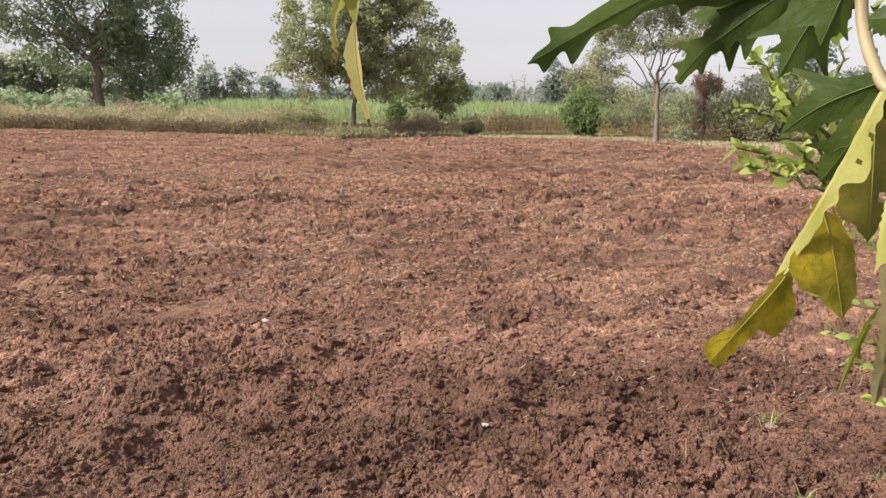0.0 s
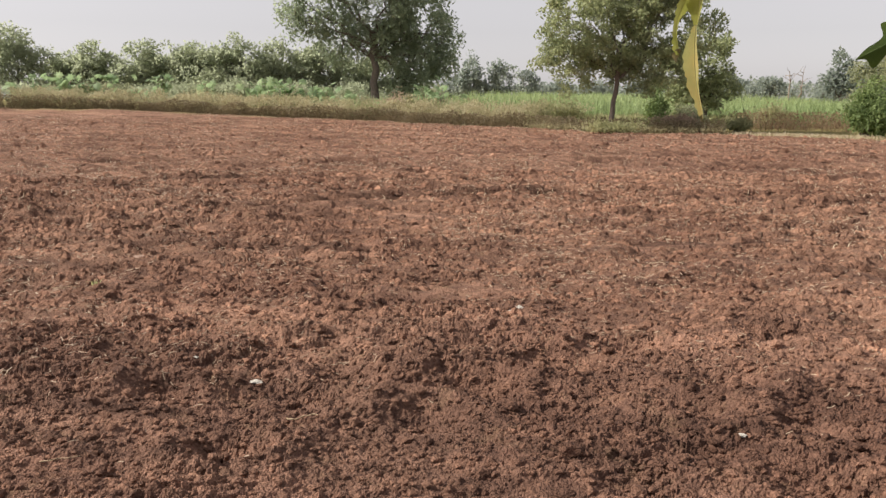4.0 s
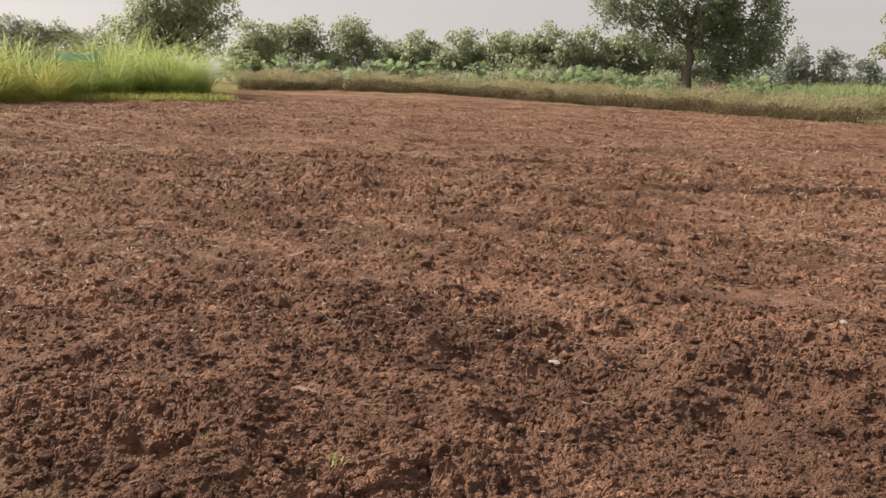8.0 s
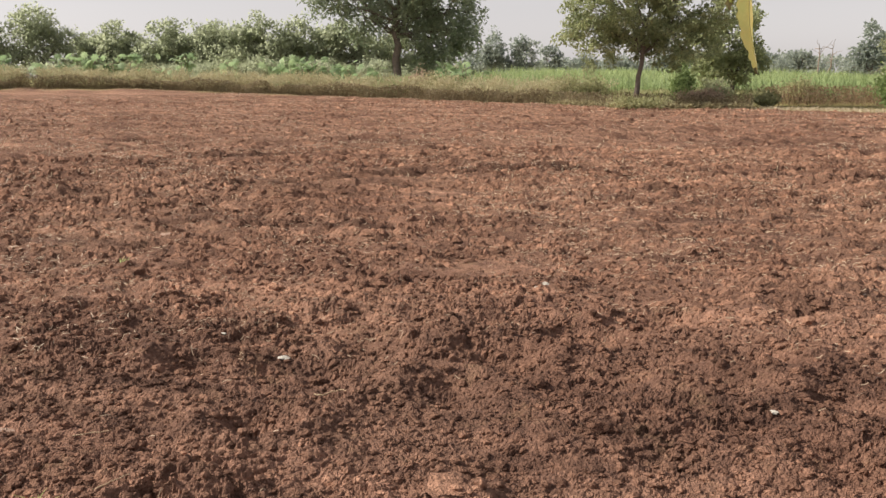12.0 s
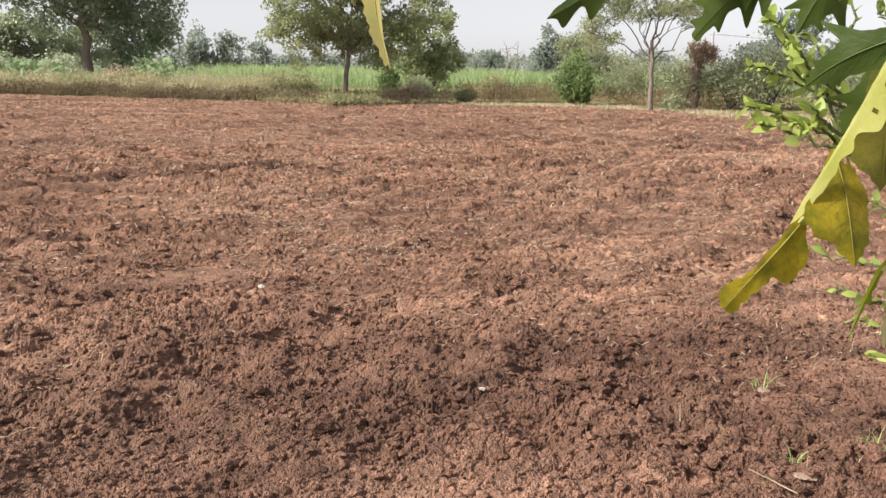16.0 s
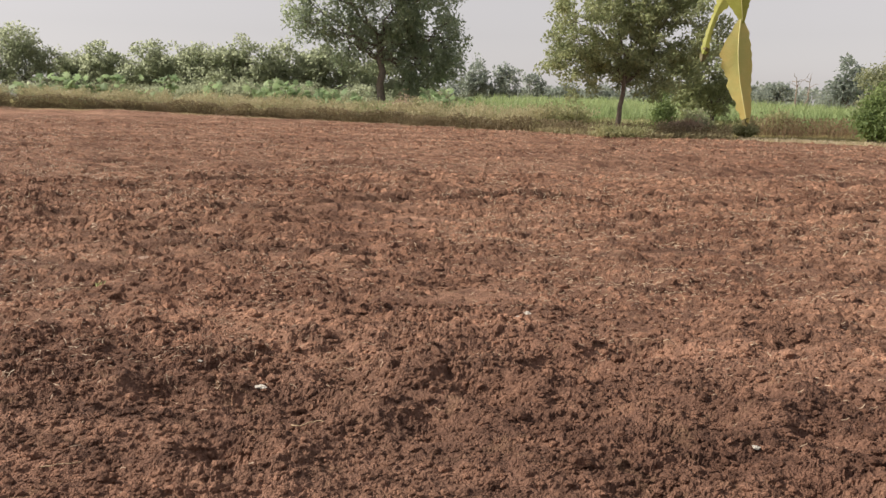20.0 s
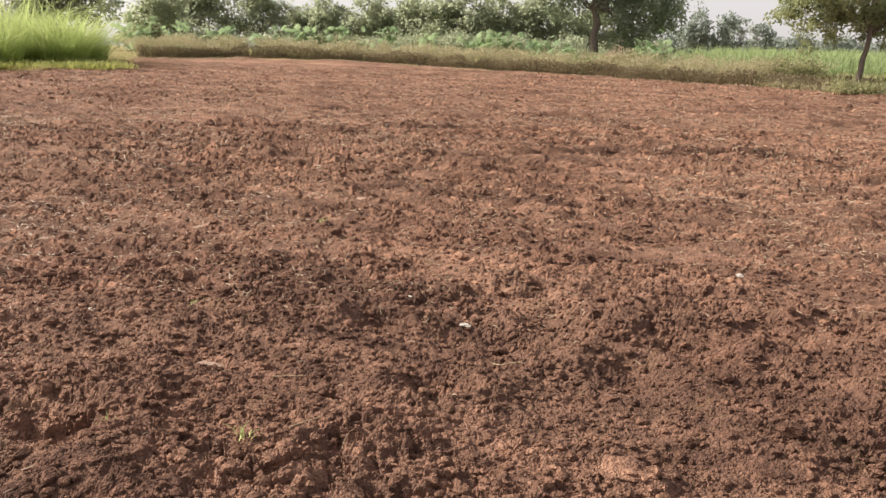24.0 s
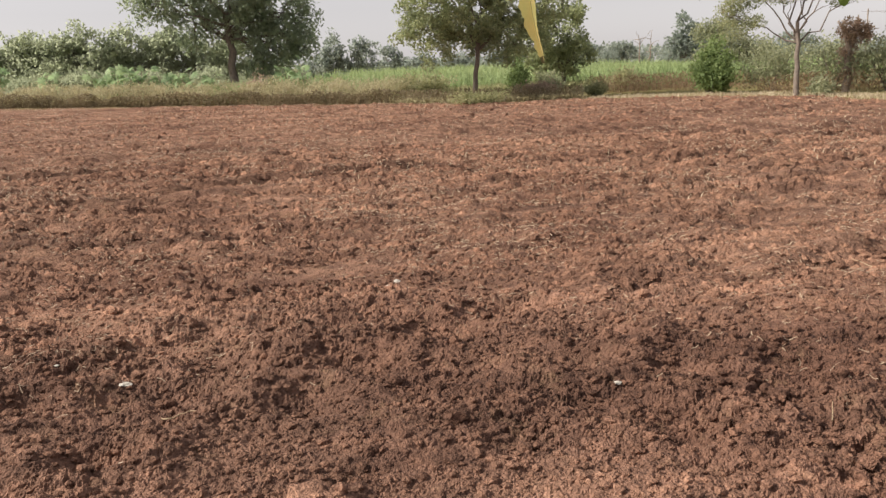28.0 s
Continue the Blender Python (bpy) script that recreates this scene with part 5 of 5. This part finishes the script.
# the leaf that swings past close by
petiole([(1.119, 0.83, 1.557), (1.323, 0.826, 1.466)], 0.008, 0.004)
near_leaf = lobe("swinging_leaf", papaya, (1.337, 0.82, 1.465), (1.352, 0.804, 1.375), [(0, 0.003), (0.08, 0.008), (0.14, 0.018), (0.21, 0.025), (0.36, 0.031), (0.45, 0.031), (0.57, 0.026), (0.7, 0.020), (0.9, 0.011), (1, 0)], [(0, 0.003), (0.14, 0.018), (0.3, 0.028), (0.5, 0.03), (0.7, 0.024), (0.9, 0.012), (1, 0)], (0.87, -0.45, 0.1), PAPAYA_SMOOTH, 0.12, 0.02, 0.0, 0.0, seed=41, rough=0.2, vein=False, label="olive green papaya lobe close to the path")

# ---- the lime bush beside the field ----
lime = thing("lime_bush", 2.62, 1.75, 0.0, "young lime bush with glossy yellow-green leaves", "bush")
LB = np.array([2.62, 1.75, 0.0])
rng = np.random.default_rng(15)


def lime_leaf_mesh(k):
    r = np.random.default_rng(400 + k)
    u = np.linspace(0, 1, 9)
    w = 0.27 * np.sin(u**0.85 * math.pi) ** 0.8 * (0.9 + 0.2 * r.random())
    bow = -0.12 * u**2 * (1 + r.random())
    v = np.concatenate([np.column_stack([u, s * w, bow + 0.12 * w * abs(s)]) for s in (-1, -0.5, 0, 0.5, 1)])
    i, j = np.meshgrid(np.arange(4), np.arange(8), indexing="ij")
    f = np.stack([i * 9 + j, (i + 1) * 9 + j, (i + 1) * 9 + j + 1, i * 9 + j + 1], -1).reshape(-1, 4)
    return mesh_np("lime_leaf", v, f, LIME, True)


LIME_LEAVES = [lime_leaf_mesh(k) for k in range(6)]
part("stem", tube(bent(rng, (0, 0, -0.05), (-0.05, 0.05, 1.25), 8, 0.02), np.linspace(0.016, 0.008, 8), 8), lime, "", BARK, True)


def twig(a, b, count, size, spread=0.012):
    a, b = np.array(a) - LB, np.array(b) - LB
    root = np.array([-0.04, 0.04, min(1.2, a[2] * 0.9)])
    line = np.vstack([bent(rng, root, a, 5, 0.04), bent(rng, a, b, 9, 0.035)[1:]])
    part("twig", tube(line, np.linspace(0.0032, 0.0011, len(line)), 6), lime, "", LIME_BARK, True)
    ahead = (b - a) / np.linalg.norm(b - a)
    count = int(count * 0.62)
    for k in range(count):
        t = 4 + 8 * ((k + 0.8) / count) ** 0.7
        i = min(int(t), len(line) - 2)
        p = line[i] + (line[i + 1] - line[i]) * (t - i)
        d = ahead * 0.6 + unit(rng, 1)[0] * 0.8 + np.array([-0.15, -0.1, 0.25])
        turn = Vector(d).to_track_quat("X", "Z").to_euler()
        s = size * rng.uniform(0.5, 1.25)
        ob = part("leaf", LIME_LEAVES[rng.integers(0, 6)], lime)
        ob.matrix_basis = Matrix.LocRotScale(Vector(p), (turn.to_matrix() @ Euler((rng.normal() * 0.7, 0, 0)).to_matrix()).to_euler(), (s, s, s))


for a, b, n, s in [((2.172, 1.802, 1.408), (2.095, 1.808, 1.502), 34, 0.021), ((2.155, 1.79, 1.435), (2.111, 1.779, 1.474), 22, 0.020), ((2.149, 1.754, 1.359), (2.071, 1.774, 1.387), 34, 0.021), ((2.153, 1.753, 1.378), (2.117, 1.741, 1.404), 18, 0.024), ((2.22, 1.804, 1.353), (2.102, 1.838, 1.51), 67, 0.0189), ((2.199, 1.795, 1.368), (2.082, 1.814, 1.4), 59, 0.0189), ((2.224, 1.83, 1.406), (2.095, 1.854, 1.448), 57, 0.0189),
                   ((2.2, 1.77, 1.35), (2.119, 1.772, 1.385), 46, 0.0206), ((2.265, 1.864, 1.419), (2.227, 1.883, 1.553), 27, 0.0206), ((2.313, 1.894, 1.439), (2.289, 1.901, 1.576), 23, 0.0206), ((2.212, 1.837, 1.413), (2.167, 1.862, 1.503), 23, 0.0206),
                   ((2.278, 1.76, 1.2), (2.185, 1.825, 1.22), 15, 0.0206), ((2.275, 1.75, 1.161), (2.205, 1.798, 1.168), 20, 0.0206), ((2.284, 1.758, 1.129), (2.234, 1.794, 1.133), 16, 0.0206), ((2.309, 1.814, 1.251), (2.277, 1.902, 1.288), 23, 0.0189), ((2.278, 1.724, 1.1), (2.238, 1.753, 1.1), 9, 0.0206)]:
    twig(a, b, n, s)


# ---- small things lying on the field ----
CHALK = bark_material("chalky_stone", (0.50, 0.46, 0.40), (0.70, 0.65, 0.58), 40)
FLAT = bark_material("pale_flat_stone", (0.30, 0.19, 0.14), (0.42, 0.29, 0.22), 25)
TWIG = bark_material("dry_twig", (0.36, 0.25, 0.15), (0.52, 0.40, 0.26), 30)


def stone(name, x, y, r, label, material=CHALK, flat=0.55, long=1.3, seed=0, turn=0.0, category="stone", group="pale stones on the field"):
    rng = np.random.default_rng(500 + seed)
    v, f = clod_shape(rng, 2)
    v = v * np.array([r * long, r, r * flat])
    ob = tagged(part(name, (v, f), None, "", material), label, category, group)
    ob.location = (x, y, float(surface(x, y)) + r * flat * 0.2)
    ob.rotation_euler = (0.15, 0.1, turn)


stone("white_stone", 0.845, 6.07, 0.022, "chalky white stone on the soil", seed=1)
stone("white_stone", 0.80, 5.99, 0.016, "small chalky white stone on the soil", seed=2, turn=0.6)
stone("white_stone", 2.10, 4.26, 0.016, "small chalky white stone on the soil", seed=3, turn=1.2, long=1.6)
stone("white_stone", -0.80, 4.645, 0.014, "small chalky white stone on the soil", seed=4, turn=2)
stone("white_stone", -0.277, 4.351, 0.019, "chalky white stone on the soil", seed=5, turn=0.3, long=1.7)
stone("white_stone", -2.28, 3.572, 0.020, "chalky white stone on the soil", seed=6, turn=0.2)
stone("flat_stone", -1.02, 3.247, 0.045, "pale brown flat stone half sunk in soil", FLAT, 0.3, 1.5, 7, 0.5)
stone("flat_stone", 3.40, 4.18, 0.03, "pale flat stone lying on the soil", FLAT, 0.25, 1.4, 8, 0.2)
stone("flat_stone", 3.14, 3.33, 0.026, "pinkish flat stone lying on the soil", FLAT, 0.25, 1.6, 11, 0.1)
stone("flat_stone", -2.7, 6.9, 0.05, "pale brown flat stone half sunk in soil", FLAT, 0.4, 1.4, 9, 0.9)
stone("pale_stone", -1.65, 23.7, 0.075, "pale stone far out in the field", FLAT, 0.4, 2.0, 10, 0.3)
for k, (x, y, r, flat, turn) in enumerate([(0.91, 3.28, 0.075, 0.28, 0.4), (1.3, 3.6, 0.06, 0.35, 0.1), (1.39, 3.61, 0.035, 0.5, 1.2), (1.07, 3.66, 0.026, 1.5, 0.3), (3.42, 4.23, 0.026, 0.4, 0.7)]):
    stone("smooth_clod", x, y, r, "smooth-sliced lump of red-brown soil among the crumbs", CLOD, flat, 1.35, 20 + k, turn, "soil lump", "smooth soil lumps")
curl = thing("curled_twig", 0.124, 4.04, 0.0, "pale curled dry stalk lying on the soil", "twig")
rng = np.random.default_rng(44)
t = np.linspace(-1, 1, 14)
cp = np.column_stack([0.075 * t, 0.03 * np.sin(t * 2.6), 0 * t])
cp[:, 2] = surface(cp[:, 0] + 0.124, cp[:, 1] + 4.04) * 0.4 + float(surface(0.124, 4.04)) * 0.6 + 0.012
part("stalk", tube(cp, np.linspace(0.004, 0.002, 14), 6), curl, "", TWIG, True)
for k, (x, y, ln, a) in enumerate([(-0.6, 3.3, 0.16, 0.3), (3.0, 3.3, 0.18, 2.2), (2.9, 3.9, 0.15, 1.2), (-2.6, 5.8, 0.22, 0.2), (1.9, 6.9, 0.2, 1.7), (3.35, 3.1, 0.2, 0.7), (4.0, 6.2, 0.22, 1.9), (-0.2, 2.9, 0.14, 1.0)]):
    rng = np.random.default_rng(540 + k)
    d = np.array([math.cos(a), math.sin(a)])
    s = np.linspace(-0.5, 0.5, 8)[:, None]
    p = np.array([x, y]) + d * s * ln
    z = surface(p[:, 0], p[:, 1])
    root = thing("dry_twig", x, y, 0.0, "thin dry twig lying on the clods", "twig", "twigs on the field")
    part("stalk", tube(np.column_stack([p - [x, y], np.linspace(z.max(), z.max() + 0.02, 8) + 0.006 + 0.004 * rng.random(8)]), np.linspace(0.003, 0.0015, 8), 5), root, "", TWIG, True)


def sprout(x, y, h, seed):
    rng = np.random.default_rng(seed)
    at = np.zeros((14, 3)) + rng.normal(size=(14, 3)) * np.array([0.02, 0.02, 0])
    ob = tagged(part("seedling", blades(rng, at, h, 0.008, 0.9, 3), None, "", REED), "tiny green weed seedling in the soil", "weed", "seedlings in the soil")
    ob.location = (x, y, float(surface(x, y)) - 0.005)


for k, (x, y, h) in enumerate([(-0.35, 2.75, 0.05), (0.5, 2.75, 0.05), (-1.9, 4.0, 0.04), (-2.5, 6.0, 0.05), (3.05, 3.05, 0.08), (3.2, 3.5, 0.07), (3.4, 4.2, 0.08), (-0.9, 2.6, 0.04), (3.55, 3.55, 0.1)]):
    sprout(x, y, h, 560 + k)

# straw and grass where the tilled soil meets the side path
rng = np.random.default_rng(90)
side = on_ground(np.column_stack([rng.uniform(2.9, 4.6, 500), rng.uniform(2.6, 6.0, 500)]))
side = side[side[:, 0] > 2.3 + 0.28 * side[:, 1] + rng.normal(size=len(side)) * 0.3]
stuff("side_straw", blades(rng, side, 0.07, 0.004, 1.3, 3), STRAW, "thin dry grass at the field's near margin", "dry grass")

# bare twin-stemmed tree, pole and wires far off
bare = thing("bare_tree", 21.8, 119.2, 0.0, "leafless pale twin-stemmed tree far beyond the corn", "tree")
rng = np.random.default_rng(92)
for dx in (-0.5, 0.6):
    line = bent(rng, (dx, 0, 0), (dx * 1.5, 0, 4.6), 7, 0.02)
    pieces = [tube(line, np.linspace(0.13, 0.04, 7), 6)]
    for _ in range(7):
        s = line[rng.integers(3, 7)]
        pieces.append(tube(bent(rng, s, s + unit(rng, 1, 1.2)[0] * 1.3, 4, 0.1), np.linspace(0.05, 0.015, 4), 4))
    part("trunk", joined(pieces), bare, "", PALE_BARK, True)
pole = thing("power_pole", 33.0, 74.0, 0.0, "slim grey power pole with wires beyond the scrub", "pole")
part("post", tube([(0, 0, -0.2), (0, 0, 2.0), (0, 0, 5.0)], [0.07, 0.06, 0.05], 8), pole, "", PALE_BARK, True)
for s in (-0.6, 0.0, 0.6):
    span = np.linspace(0, 1, 12)
    part("wire", tube(np.column_stack([34 * span + s, -14 * span, 4.8 - 1.2 * np.sin(span * math.pi)]), np.full(12, 0.008), 4), pole, "", BARK)


# ---- what moves: leaves in the breeze ----
YELLOW_SWAY = [
    (0, (0.0016, -0.0002, -0.0003)),
    (0.5, (0.0029, -0.0003, -0.0004)),
    (1, (0.0045, -0.0002, 0.0004)),
    (1.5, (0.0057, 0.0, 0.0016)),
    (2, (0.0083, -0.0011, -0.0062)),
    (2.5, (0.0047, -0.0006, -0.0049)),
    (3, (0.0127, 0.0003, -0.0049)),
    (4, (0.0127, 0.0003, -0.0049)),
    (6, (0.0, 0.0, 0.0)),
    (13, (0.0, 0.0, 0.0)),
    (15.5, (-0.0065, -0.0007, -0.0047)),
    (16, (-0.0055, 0.0005, 0.0)),
    (16.5, (0.001, -0.0006, -0.0023)),
    (17, (-0.0004, -0.0003, -0.0015)),
    (17.5, (0.003, -0.0007, -0.0028)),
    (18, (0.0045, 0.0007, 0.0033)),
    (22, (0.0, 0.0, 0.0)),
    (26, (0.0159, 0.0012, -0.0008)),
    (28, (0.028, 0.002, -0.0008)),
]
TWIST = [
    (0, (-0.0004, 0.0001, 0.0004), 0),
    (0.5, (0.0026, -0.0002, -0.0002), 2),
    (3, (0.0058, 0.0003, -0.0019), -4),
    (17, (-0.0087, 0.0019, 0.005), -5),
    (19, (-0.0022, -0.0006, -0.0018), -30),
    (19.5, (-0.006, -0.0014, -0.0011), -43),
    (20, (-0.0125, -0.0028, 0.0021), -56),
    (28, (0.0085, -0.0006, -0.0061), -6),
]
SWING = [
    (0, (-0.0188, -0.0072, 0.001)),
    (4, (-0.0188, -0.0072, 0.001)),
    (8.2, (-0.0188, -0.0072, 0.001)),
    (8.3, (-0.0156, -0.0068, 0.0007)),
    (8.4, (-0.0111, -0.004, 0.0004)),
    (8.5, (-0.0084, -0.005, 0.0)),
    (8.6, (-0.0038, -0.0013, -0.0001)),
    (8.7, (-0.0002, 0.0003, -0.0002)),
    (8.8, (0.002, -0.0004, -0.0003)),
    (8.9, (0.0028, -0.0036, -0.0004)),
    (9, (0.0029, -0.0082, -0.0005)),
    (9.1, (0.0016, -0.0059, -0.0003)),
    (9.2, (-0.0009, -0.0061, -0.0001)),
    (9.3, (-0.0034, -0.0069, 0.0002)),
    (13, (-0.0034, -0.0069, 0.0002)),
    (28, (-0.0034, -0.0069, 0.0002)),
]


def motions():
    walk(yellow_leaf, [(t, Matrix.Translation(o)) for t, o in YELLOW_SWAY])
    hinge = Vector(tuple(np.array((1.638, 1.527, 1.573)) - PAPAYA))
    walk(twisted, [(t, Matrix.Translation(o) @ Matrix.Translation(hinge) @ Matrix.Rotation(radians(a), 4, "Z") @ Matrix.Translation(-hinge)) for t, o, a in TWIST])
    walk(near_leaf, [(t, Matrix.Translation(o)) for t, o in SWING])


motions()
